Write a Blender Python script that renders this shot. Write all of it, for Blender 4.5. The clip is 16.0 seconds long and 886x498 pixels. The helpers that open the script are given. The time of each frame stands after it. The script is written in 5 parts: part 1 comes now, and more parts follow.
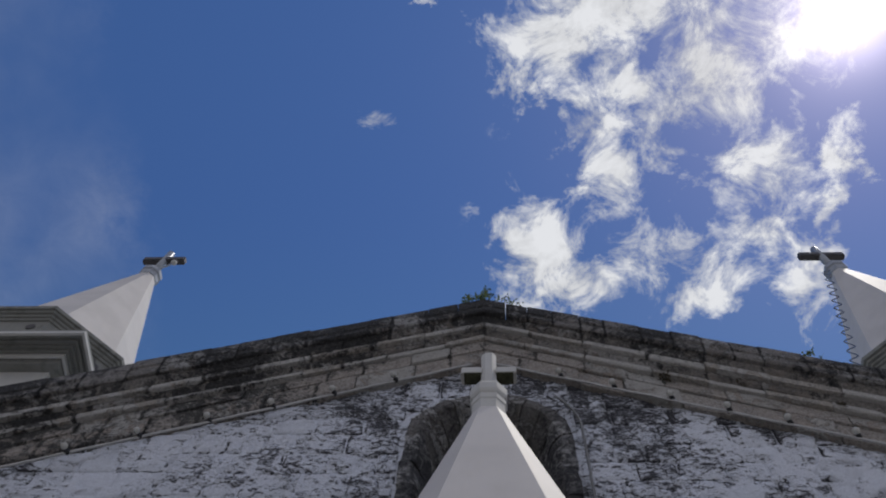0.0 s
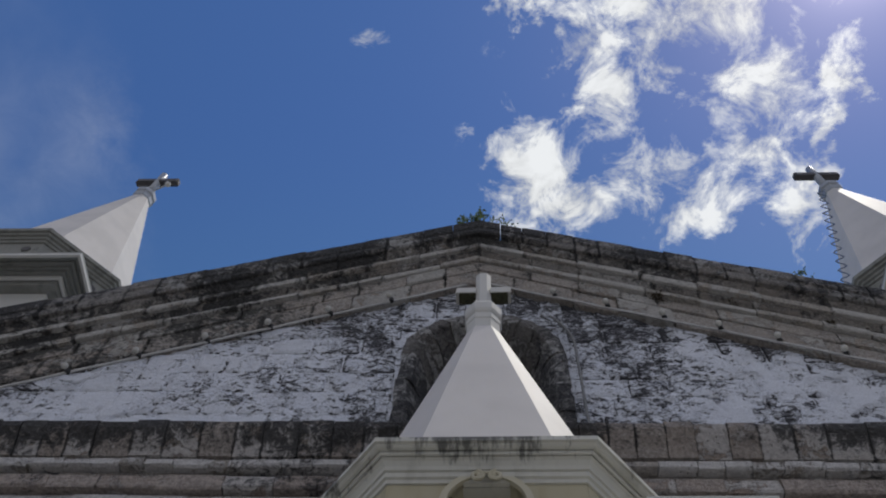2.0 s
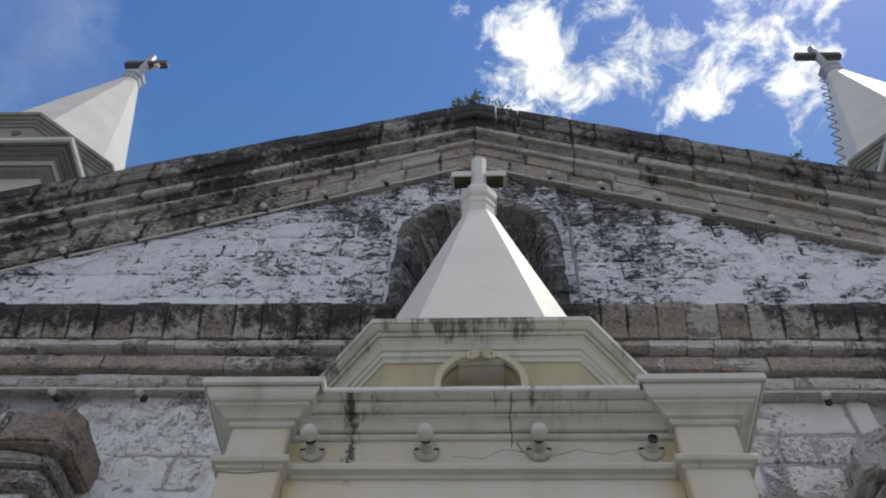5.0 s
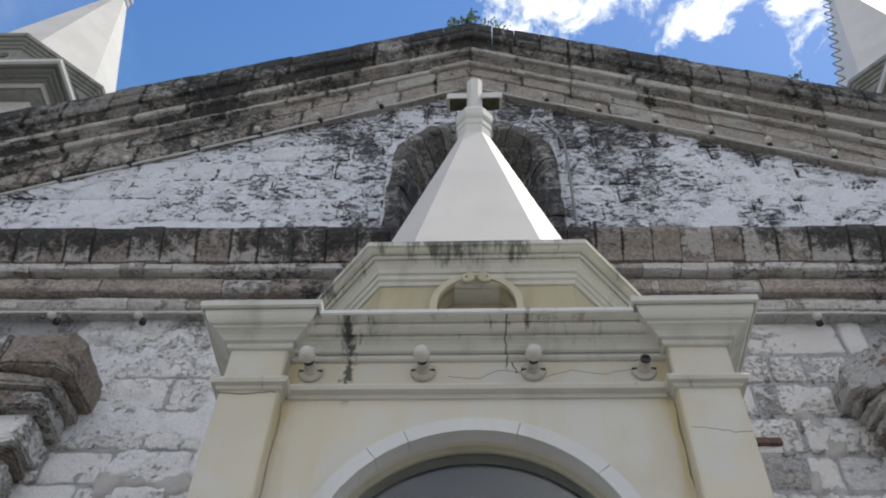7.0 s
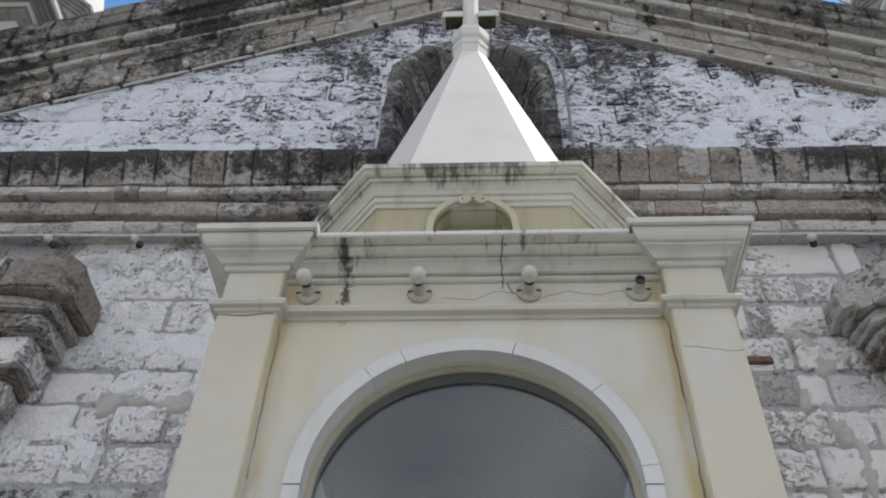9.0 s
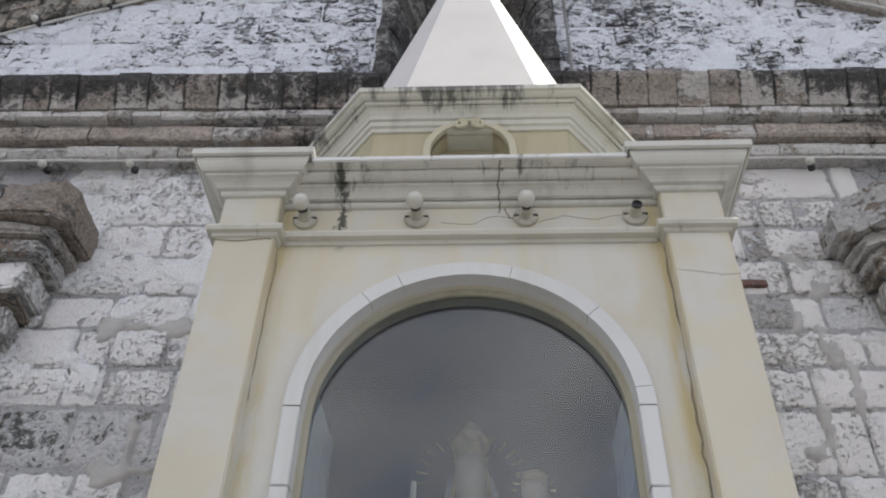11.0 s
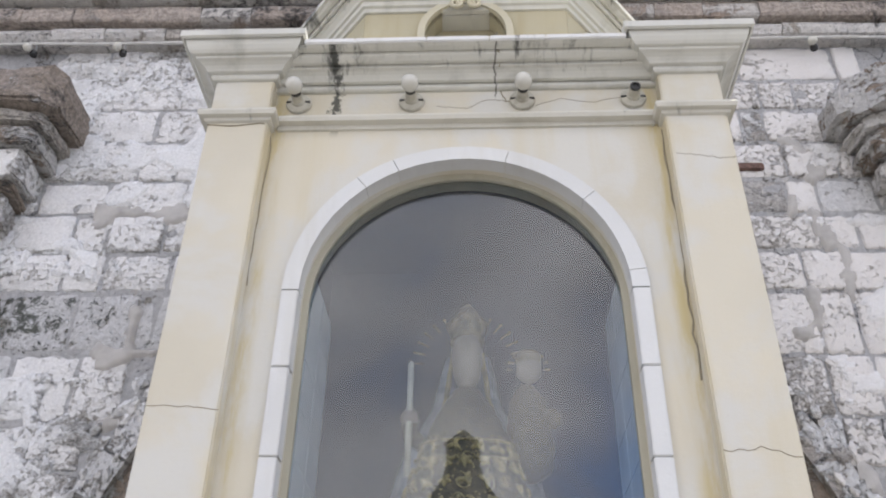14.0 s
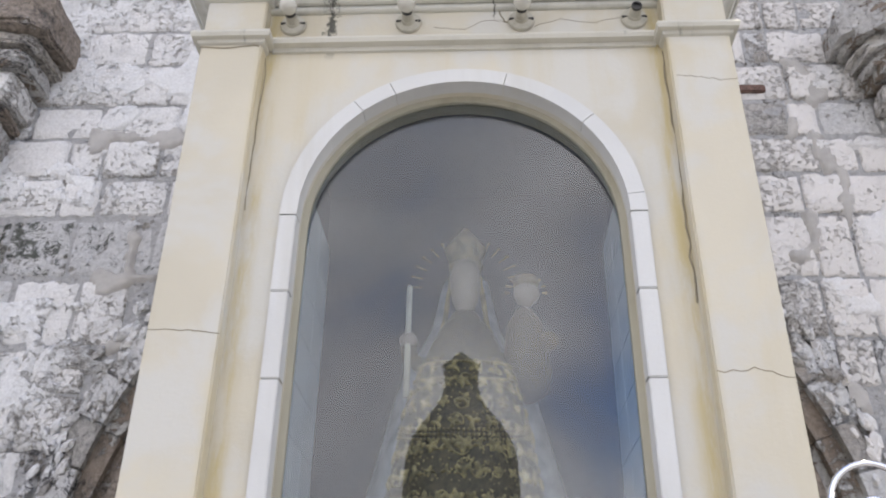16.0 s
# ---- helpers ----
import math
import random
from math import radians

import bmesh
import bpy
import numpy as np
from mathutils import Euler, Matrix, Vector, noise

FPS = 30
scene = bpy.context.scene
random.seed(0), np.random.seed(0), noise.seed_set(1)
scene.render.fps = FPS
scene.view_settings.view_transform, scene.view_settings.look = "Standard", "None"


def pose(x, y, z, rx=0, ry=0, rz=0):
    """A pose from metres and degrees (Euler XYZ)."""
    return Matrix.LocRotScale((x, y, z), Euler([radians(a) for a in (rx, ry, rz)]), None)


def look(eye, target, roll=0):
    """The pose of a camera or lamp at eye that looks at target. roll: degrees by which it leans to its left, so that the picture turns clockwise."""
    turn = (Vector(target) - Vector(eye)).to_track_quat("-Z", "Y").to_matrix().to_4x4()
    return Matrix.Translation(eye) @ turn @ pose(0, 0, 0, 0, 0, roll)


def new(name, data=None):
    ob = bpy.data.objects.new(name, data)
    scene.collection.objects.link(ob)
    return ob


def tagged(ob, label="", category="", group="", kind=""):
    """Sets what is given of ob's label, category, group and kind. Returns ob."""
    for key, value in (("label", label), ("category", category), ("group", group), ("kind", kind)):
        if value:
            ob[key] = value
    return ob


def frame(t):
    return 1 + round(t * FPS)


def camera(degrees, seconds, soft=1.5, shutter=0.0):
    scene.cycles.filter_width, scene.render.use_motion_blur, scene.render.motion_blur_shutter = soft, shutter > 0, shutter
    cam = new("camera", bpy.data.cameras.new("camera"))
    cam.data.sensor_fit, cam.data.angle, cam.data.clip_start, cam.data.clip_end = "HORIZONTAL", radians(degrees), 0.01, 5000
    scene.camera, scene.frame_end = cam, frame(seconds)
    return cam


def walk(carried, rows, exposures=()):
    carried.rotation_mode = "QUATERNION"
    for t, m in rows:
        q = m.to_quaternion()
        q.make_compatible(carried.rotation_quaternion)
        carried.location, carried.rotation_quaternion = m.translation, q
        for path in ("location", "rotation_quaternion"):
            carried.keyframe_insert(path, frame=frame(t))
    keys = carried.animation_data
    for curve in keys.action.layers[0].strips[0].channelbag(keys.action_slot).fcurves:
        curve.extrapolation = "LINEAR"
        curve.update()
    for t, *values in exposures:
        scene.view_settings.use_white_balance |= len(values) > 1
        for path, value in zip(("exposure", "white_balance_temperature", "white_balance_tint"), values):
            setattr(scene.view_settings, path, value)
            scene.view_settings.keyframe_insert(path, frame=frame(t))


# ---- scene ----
# camera: stands on one spot and tilts down from the sky to the shrine
cam = camera(54.2, 16.0, soft=2.0)
EYE = (0.0, 0.0, 1.6)
TURNS = [
    (0.0, 159.518, -2.867, 2.519), (0.5, 158.276, -2.757, 2.515), (1.0, 156.879, -2.645, 2.504),
    (1.5, 155.668, -2.589, 2.505), (2.0, 154.3, -2.495, 2.529), (2.5, 153.12, -2.462, 2.517),
    (3.0, 151.742, -2.369, 2.536), (3.5, 150.53, -2.303, 2.519), (4.0, 149.161, -2.245, 2.528),
    (6.5, 142.898, -1.914, 2.486), (7.0, 141.546, -1.812, 2.484), (7.5, 140.338, -1.735, 2.492),
    (8.0, 138.973, -1.689, 2.477), (8.5, 137.774, -1.564, 2.468), (9.0, 136.396, -1.504, 2.446),
    (11.5, 130.164, -1.191, 2.384), (12.0, 128.855, -1.119, 2.375), (12.5, 127.632, -1.063, 2.36),
    (13.0, 126.325, -0.977, 2.365), (13.5, 125.093, -0.906, 2.359), (14.0, 123.812, -0.867, 2.358),
    (14.5, 122.634, -0.792, 2.349), (15.0, 121.297, -0.762, 2.339), (15.5, 120.13, -0.715, 2.33),
    (16.0, 118.808, -0.652, 2.335),
]
walk(cam, [(t, pose(*EYE, rx, ry, rz)) for t, rx, ry, rz in TURNS],
     exposures=[(0.0, -1.32, 6500, 10), (2.0, -1.17, 6550, 8), (4.0, -0.80, 6700, 5), (6.5, -0.30, 6900, 3),
                (9.0, -0.02, 6950, 3), (11.5, 0.23, 7050, 6), (12.0, 0.49, 7050, 7), (12.5, 0.58, 7050, 8), (16.0, 0.64, 7100, 8)])


# ---- node helpers ----
def node(nt, kind, ins=None, operation=None, data_type=None, blend_type=None):
    n = nt.nodes.new(kind)
    if operation:
        n.operation = operation
    if data_type:
        n.data_type = data_type
    if blend_type:
        n.blend_type = blend_type
    for key, value in (ins or {}).items():
        if isinstance(value, bpy.types.NodeSocket):
            nt.links.new(value, n.inputs[key])
        else:
            n.inputs[key].default_value = value
    return n


def calc(nt, op, a, b=0.0, c=0.0, clamp=False):
    n = node(nt, "ShaderNodeMath", {0: a, 1: b, 2: c}, operation=op)
    n.use_clamp = clamp
    return n.outputs[0]


def ramp(nt, value, lo, hi, a=0.0, b=1.0, smooth=True):
    n = node(nt, "ShaderNodeMapRange", {"Value": value, "From Min": lo, "From Max": hi, "To Min": a, "To Max": b})
    n.interpolation_type = "SMOOTHSTEP" if smooth else "LINEAR"
    return n.outputs[0]


def blend(nt, fac, a, b, how="MIX"):
    n = node(nt, "ShaderNodeMix", None, data_type="RGBA", blend_type=how)
    for i, value in ((0, fac), (6, a), (7, b)):
        if isinstance(value, bpy.types.NodeSocket):
            nt.links.new(value, n.inputs[i])
        else:
            n.inputs[i].default_value = (*value, 1.0) if isinstance(value, tuple) and len(value) == 3 else value
    return n.outputs[2]


def grain(nt, co, scale, detail=6.0, rough=0.6, bend=0.0):
    return node(nt, "ShaderNodeTexNoise", {"Vector": co, "Scale": scale, "Detail": detail, "Roughness": rough, "Distortion": bend}).outputs["Fac"]


# ---- world, sun ----
SUN_EL, SUN_AZ = 68.0, 75.0            # degrees; azimuth from +y towards +x
world = bpy.data.worlds.new("sky")
scene.world = world
world.use_nodes = True
wt = world.node_tree
wt.nodes.clear()
sky = wt.nodes.new("ShaderNodeTexSky")
sky.sky_type, sky.sun_disc = "NISHITA", False
sky.sun_elevation, sky.sun_rotation = radians(SUN_EL), radians(SUN_AZ)
sky.air_density, sky.dust_density, sky.ozone_density = 1.0, 0.1, 5.0
way = node(wt, "ShaderNodeTexCoord").outputs["Generated"]
sep = node(wt, "ShaderNodeSeparateXYZ", {0: way})
up = calc(wt, "MAXIMUM", sep.outputs[2], 0.06)
cu, cv = calc(wt, "DIVIDE", sep.outputs[0], up), calc(wt, "DIVIDE", sep.outputs[1], up)
flat = node(wt, "ShaderNodeCombineXYZ", {0: cu, 1: cv, 2: 7.7}).outputs[0]
puffs = grain(wt, flat, 15.0, 14.0, 0.68, 0.45)
clump = grain(wt, flat, 6.0, 3.0, 0.5, 0.3)
stir = node(wt, "ShaderNodeTexNoise", {"Vector": flat, "Scale": 11.0, "Detail": 9.0, "Roughness": 0.68})
tug = node(wt, "ShaderNodeSeparateColor", {0: stir.outputs["Color"]}).outputs
wu = calc(wt, "ADD", cu, calc(wt, "MULTIPLY", calc(wt, "SUBTRACT", tug[0], 0.5), 0.17))
wv = calc(wt, "ADD", cv, calc(wt, "MULTIPLY", calc(wt, "SUBTRACT", tug[1], 0.5), 0.17))
broad = grain(wt, flat, 2.4, 4.0, 0.5, 0.2)


def spot(u, v, ru, rv, pu, pv):
    a = calc(wt, "DIVIDE", calc(wt, "SUBTRACT", pu, u), ru * 1.3)
    b = calc(wt, "DIVIDE", calc(wt, "SUBTRACT", pv, v), rv * 1.3)
    return calc(wt, "EXPONENT", calc(wt, "MULTIPLY", calc(wt, "ADD", calc(wt, "MULTIPLY", a, a), calc(wt, "MULTIPLY", b, b)), -1.0))


# broken cloud drifts past the gable, thick cloud stands over the square behind
field = None
for u, v, ru, rv, much in (
        (0.073, 0.129, 0.069, 0.04, 1), (0.144, 0.077, 0.099, 0.05, 1), (0.027, 0.182, 0.021, 0.017, 0.85),
        (0.243, 0.155, 0.055, 0.085, 1.1), (0.152, 0.167, 0.032, 0.032, 0.95), (0.208, 0.205, 0.05, 0.045, 1), (0.194, 0.244, 0.045, 0.03, 0.9),
        (0.096, 0.224, 0.05, 0.034, 1), (0.139, 0.283, 0.041, 0.042, 0.95), (0.049, 0.37, 0.05, 0.05, 1),
        (0.091, 0.427, 0.059, 0.04, 1), (0.207, 0.385, 0.086, 0.05, 0.85), (0.257, 0.439, 0.046, 0.03, 0.8),
        (0.309, 0.274, 0.053, 0.05, 0.95), (0.315, 0.351, 0.046, 0.03, 0.85), (0.404, 0.261, 0.02, 0.037, 0.95),
        (0.403, 0.34, 0.015, 0.03, 0.8), (0.385, 0.419, 0.028, 0.057, 0.85), (0.331, 0.127, 0.079, 0.04, 0.75),
        (0.263, 0.041, 0.172, 0.047, 0.9), (-0.084, 0.073, 0.016, 0.009, 0.75)):
    one = calc(wt, "MULTIPLY", spot(u, v, ru, rv, wu, wv), much)
    field = calc(wt, "MAXIMUM", field, one) if field else one
field = calc(wt, "MAXIMUM", field, calc(wt, "MULTIPLY", ramp(wt, cu, 0.50, 0.75), 0.7))
field = calc(wt, "MAXIMUM", field, calc(wt, "MULTIPLY", spot(-0.138, 0.207, 0.022, 0.011, cu, cv), 0.85))
lift = calc(wt, "ADD", calc(wt, "ADD", calc(wt, "MULTIPLY", puffs, 1.5), calc(wt, "MULTIPLY", clump, 0.30)), calc(wt, "MULTIPLY", field, 0.44))
cloud = calc(wt, "MULTIPLY", calc(wt, "POWER", ramp(wt, lift, 1.05, 1.36, 0.0, 1.0, False), 1.1), ramp(wt, field, 0.05, 0.22))
wisp = calc(wt, "MULTIPLY", calc(wt, "MULTIPLY", ramp(wt, broad, 0.38, 0.72), ramp(wt, wu, -0.42, -0.53)), 0.20)
cloud = calc(wt, "MAXIMUM", cloud, wisp)
veil = grain(wt, way, 3.2, 5.0, 0.52, 0.5)
low = calc(wt, "MULTIPLY", ramp(wt, cv, -1.0, -3.2), ramp(wt, calc(wt, "DIVIDE", cu, calc(wt, "MAXIMUM", calc(wt, "MULTIPLY", cv, -1.0), 0.1)), -0.05, 0.17))
rear = calc(wt, "MULTIPLY", ramp(wt, cv, -0.1, -0.7), ramp(wt, calc(wt, "SUBTRACT", veil, calc(wt, "MULTIPLY", low, 0.27)), 0.14, 0.50))
cloud = calc(wt, "MAXIMUM", cloud, rear)
to_sun = Vector((math.sin(radians(SUN_AZ)) * math.cos(radians(SUN_EL)), math.cos(radians(SUN_AZ)) * math.cos(radians(SUN_EL)), math.sin(radians(SUN_EL))))
near = node(wt, "ShaderNodeVectorMath", {0: way, 1: to_sun}, operation="DOT_PRODUCT").outputs["Value"]
ahead = calc(wt, "MAXIMUM", near, 0.0)
glow = calc(wt, "ADD", calc(wt, "MULTIPLY", calc(wt, "POWER", ahead, 1100.0), 3.2), calc(wt, "ADD", calc(wt, "MULTIPLY", calc(wt, "POWER", ahead, 200.0), 0.60), calc(wt, "MULTIPLY", calc(wt, "POWER", ahead, 40.0), 0.13)))
front = calc(wt, "MULTIPLY", ramp(wt, puffs, 0.38, 0.62, 1.25, 1.95, False), ramp(wt, cv, -0.3, 0.05))
behind = calc(wt, "MULTIPLY", ramp(wt, veil, 0.35, 0.66, 0.92, 1.5, False), ramp(wt, cv, 0.05, -0.3))
shade = calc(wt, "ADD", front, behind)
tone = blend(wt, ramp(wt, cv, 0.05, -0.3), (0.97, 0.99, 1.03), (0.955, 0.965, 1.10))
white = blend(wt, 1.0, tone, node(wt, "ShaderNodeCombineXYZ", {0: shade, 1: shade, 2: shade}).outputs[0], "MULTIPLY")
deep = node(wt, "ShaderNodeHueSaturation", {"Saturation": 1.19, "Color": sky.outputs[0]}).outputs[0]
blue = node(wt, "ShaderNodeVectorMath", {0: deep, 1: (0.300, 0.232, 0.245)}, operation="MULTIPLY").outputs[0]
blue = blend(wt, ramp(wt, cv, 0.28, 0.68), blue, (1.20, 1.18, 0.98), "MULTIPLY")
mixed = blend(wt, cloud, blue, white)
mixed = blend(wt, 1.0, mixed, node(wt, "ShaderNodeCombineXYZ", {0: glow, 1: calc(wt, "MULTIPLY", glow, 0.86), 2: calc(wt, "MULTIPLY", glow, 0.96)}).outputs[0], "ADD")
back = node(wt, "ShaderNodeBackground", {"Color": mixed, "Strength": 1.0})
node(wt, "ShaderNodeOutputWorld", {0: back.outputs[0]})

sun = new("sun", bpy.data.lights.new("sun", "SUN"))
sun.data.energy, sun.data.angle, sun.data.color = 3.1, radians(0.53), (1.0, 0.95, 0.88)
sun.matrix_world = look(to_sun * 60, (0, 0, 0))


# ---- materials ----
def material(name, rough=0.8, metal=0.0):
    m = bpy.data.materials.new(name)
    m.use_nodes = True
    nt = m.node_tree
    bsdf = nt.nodes["Principled BSDF"]
    bsdf.inputs["Roughness"].default_value, bsdf.inputs["Metallic"].default_value = rough, metal
    place = node(nt, "ShaderNodeNewGeometry").outputs["Position"]
    return m, nt, bsdf, place


def relief(nt, bsdf, height, strength, depth):
    b = node(nt, "ShaderNodeBump", {"Height": height, "Strength": strength, "Distance": depth})
    nt.links.new(b.outputs[0], bsdf.inputs["Normal"])


def paint_to(nt, bsdf, colour):
    nt.links.new(colour, bsdf.inputs["Base Color"])


def stretched(nt, place, x, y, z):
    return node(nt, "ShaderNodeVectorMath", {0: place, 1: (x, y, z)}, operation="MULTIPLY").outputs[0]


def masonry(name, lime, growth, stone, white, black=(0.035, 0.034, 0.036), pit=0.7, loose=0.35, crack=0.0, streak=0.0, crown=None, pitch=0.0):
    """Coral stone under flaking limewash. lime, growth: the levels above which limewash is left and black growth sits."""
    m, nt, bsdf, place = material(name, 0.92)
    rnd = node(nt, "ShaderNodeObjectInfo").outputs["Random"]
    laid = stretched(nt, place, 1.0, 1.0, 1.2)
    big = grain(nt, laid, 1.1, 3.0, 0.5)
    mid = grain(nt, laid, 7.0, 9.0, 0.68, 0.5)
    fine = grain(nt, place, 38.0, 6.0, 0.72)
    pits = node(nt, "ShaderNodeTexVoronoi", {"Vector": place, "Scale": 34.0, "Randomness": 1.0}).outputs["Distance"]
    base = blend(nt, ramp(nt, fine, 0.32, 0.68), tuple(c * 0.62 for c in stone), tuple(min(1, c * 1.3) for c in stone))
    base = blend(nt, calc(nt, "MULTIPLY", rnd, 0.8), base, blend(nt, ramp(nt, mid, 0.4, 0.6), (stone[0] * 1.05, stone[1] * 0.97, stone[2] * 0.9), (stone[0] * 0.6, stone[1] * 0.6, stone[2] * 0.62)))
    lime_f = calc(nt, "ADD", calc(nt, "ADD", mid, calc(nt, "MULTIPLY", big, 0.55)), calc(nt, "MULTIPLY", rnd, loose))
    lime_f = calc(nt, "ADD", lime_f, calc(nt, "MULTIPLY", fine, 0.30))
    lime_m = ramp(nt, lime_f, lime, lime + 0.07)
    limewash = blend(nt, ramp(nt, fine, 0.35, 0.65), tuple(c * 0.8 for c in white), white)
    col = blend(nt, lime_m, base, limewash)
    grow = calc(nt, "ADD", calc(nt, "MULTIPLY", grain(nt, laid, 11.0, 11.0, 0.78, 0.9), 0.8), calc(nt, "MULTIPLY", grain(nt, laid, 0.9, 2.0, 0.5), 0.75))
    if streak:
        wet = grain(nt, stretched(nt, place, 9.0, 9.0, 1.5), 1.0, 6.0, 0.65, 0.3)
        grow = calc(nt, "ADD", grow, calc(nt, "MULTIPLY", calc(nt, "SUBTRACT", wet, 0.5), streak))
    if crown:
        axes = node(nt, "ShaderNodeSeparateXYZ", {0: place}).outputs
        high = calc(nt, "ADD", axes[2], calc(nt, "MULTIPLY", calc(nt, "ABSOLUTE", calc(nt, "ADD", axes[0], 0.09)), pitch))
        grow = calc(nt, "ADD", grow, ramp(nt, high, crown[0], crown[1], -0.05, 0.10, False))
        grow = calc(nt, "ADD", grow, ramp(nt, axes[0], -3.0, 3.0, 0.045, -0.055, False))
        own = node(nt, "ShaderNodeSeparateXYZ", {0: node(nt, "ShaderNodeTexCoord").outputs["Generated"]}).outputs[0]
        rim = calc(nt, "SUBTRACT", 0.5, calc(nt, "ABSOLUTE", calc(nt, "SUBTRACT", own, 0.5)))
        grow = calc(nt, "ADD", grow, ramp(nt, rim, 0.0, 0.07, 0.10, 0.0))
    dirt_m = ramp(nt, grow, growth - (0.03 if streak else 0.0), growth + (0.11 if streak else 0.07))
    black = blend(nt, ramp(nt, fine, 0.42, 0.66), black, tuple(min(0.22, c * 2.6) for c in black))
    col = blend(nt, calc(nt, "MULTIPLY", dirt_m, 0.93), col, black)
    ragged = calc(nt, "ADD", pits, calc(nt, "MULTIPLY", calc(nt, "SUBTRACT", grain(nt, place, 70.0, 5.0, 0.7), 0.5), 0.9))
    hole = calc(nt, "MULTIPLY", ramp(nt, ragged, 0.22, 0.08), ramp(nt, mid, 0.45, 0.60))
    col = blend(nt, calc(nt, "MULTIPLY", hole, pit, clamp=True), col, (0.10, 0.095, 0.09))
    if crack:
        bent = node(nt, "ShaderNodeVectorMath", {0: place, 1: stretched(nt, node(nt, "ShaderNodeTexNoise", {"Vector": place, "Scale": 6.0, "Detail": 6.0, "Roughness": 0.65}).outputs["Color"], 0.22, 0.22, 0.22)}, operation="ADD").outputs[0]
        cell = nt.nodes.new("ShaderNodeTexVoronoi")
        cell.feature = "DISTANCE_TO_EDGE"
        cell.inputs["Scale"].default_value = 4.6
        nt.links.new(bent, cell.inputs["Vector"])
        web = cell.outputs["Distance"]
        split = calc(nt, "MULTIPLY", ramp(nt, web, 0.028, 0.006), ramp(nt, grain(nt, place, 3.3, 4.0), 0.54, 0.62))
        col = blend(nt, calc(nt, "MULTIPLY", split, crack), col, (0.075, 0.072, 0.07))
        hole = calc(nt, "MAXIMUM", hole, split)
    paint_to(nt, bsdf, col)
    height = calc(nt, "ADD", calc(nt, "MULTIPLY", mid, 0.8), calc(nt, "MULTIPLY", fine, 0.5))
    height = calc(nt, "SUBTRACT", calc(nt, "ADD", height, calc(nt, "MULTIPLY", lime_m, 0.2)), calc(nt, "MULTIPLY", hole, 0.5))
    relief(nt, bsdf, height, 1.0, 0.055)
    return m


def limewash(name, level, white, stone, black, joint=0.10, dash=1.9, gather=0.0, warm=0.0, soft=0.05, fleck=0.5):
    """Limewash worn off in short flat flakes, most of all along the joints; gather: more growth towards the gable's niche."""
    m, nt, bsdf, place = material(name, 0.92)
    rnd = node(nt, "ShaderNodeObjectInfo").outputs["Random"]
    own = node(nt, "ShaderNodeSeparateXYZ", {0: node(nt, "ShaderNodeTexCoord").outputs["Generated"]}).outputs
    rim = [calc(nt, "SUBTRACT", 0.5, calc(nt, "ABSOLUTE", calc(nt, "SUBTRACT", own[k], 0.5))) for k in (0, 2)]
    rim = ramp(nt, calc(nt, "MINIMUM", *rim), 0.0, 0.10, 1.0, 0.0)
    rim = calc(nt, "MULTIPLY", rim, ramp(nt, grain(nt, place, 4.5, 4.0, 0.6), 0.42, 0.60))
    along = stretched(nt, place, 1.0, 1.0, dash)
    mid = grain(nt, along, 7.5, 9.0, 0.70, 2.2 * (1 - fleck))
    small = grain(nt, along, 27.0 + 36.0 * (fleck - 0.5), 7.0, 0.72, 0.6)
    big = grain(nt, place, 1.3, 3.0, 0.55, 0.3)
    fine = grain(nt, place, 65.0, 5.0, 0.7)
    worn = calc(nt, "ADD", calc(nt, "MULTIPLY", mid, 1.0 - fleck), calc(nt, "MULTIPLY", small, fleck))
    worn = calc(nt, "ADD", worn, calc(nt, "MULTIPLY", big, 0.32))
    worn = calc(nt, "ADD", worn, calc(nt, "MULTIPLY", rnd, 0.07))
    worn = calc(nt, "ADD", worn, calc(nt, "MULTIPLY", rim, joint))
    axes = node(nt, "ShaderNodeSeparateXYZ", {0: place}).outputs
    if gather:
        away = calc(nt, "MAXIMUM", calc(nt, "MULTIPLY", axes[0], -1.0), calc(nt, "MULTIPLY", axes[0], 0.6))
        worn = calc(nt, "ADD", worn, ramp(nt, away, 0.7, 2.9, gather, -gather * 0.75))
    bare = ramp(nt, worn, level, level + soft)
    deep = ramp(nt, calc(nt, "ADD", worn, calc(nt, "MULTIPLY", fine, 0.12)), level + 0.06 + soft * 0.8, level + 0.13 + soft * 1.2)
    coat = blend(nt, ramp(nt, fine, 0.33, 0.66), tuple(c * 0.84 for c in white), white)
    coat = blend(nt, calc(nt, "MULTIPLY", ramp(nt, grain(nt, place, 3.4, 7.0, 0.65, 0.6), 0.50, 0.68), 0.45), coat, tuple(c * 0.62 for c in white))
    if warm:
        coat = blend(nt, calc(nt, "MULTIPLY", ramp(nt, axes[0], 0.2, 1.4), warm), coat, (white[0] * 0.90, white[1] * 0.875, white[2] * 0.855), "MIX")
    rock = blend(nt, ramp(nt, fine, 0.35, 0.65), tuple(c * 0.7 for c in stone), tuple(min(1.0, c * 1.25) for c in stone))
    col = blend(nt, bare, coat, rock)
    col = blend(nt, calc(nt, "MULTIPLY", deep, 0.92), col, black)
    paint_to(nt, bsdf, col)
    height = calc(nt, "ADD", calc(nt, "MULTIPLY", mid, 0.45), calc(nt, "MULTIPLY", fine, 0.30))
    height = calc(nt, "SUBTRACT", height, calc(nt, "ADD", calc(nt, "MULTIPLY", bare, 0.30), calc(nt, "MULTIPLY", deep, 0.25)))
    relief(nt, bsdf, height, 1.0, 0.03)
    return m


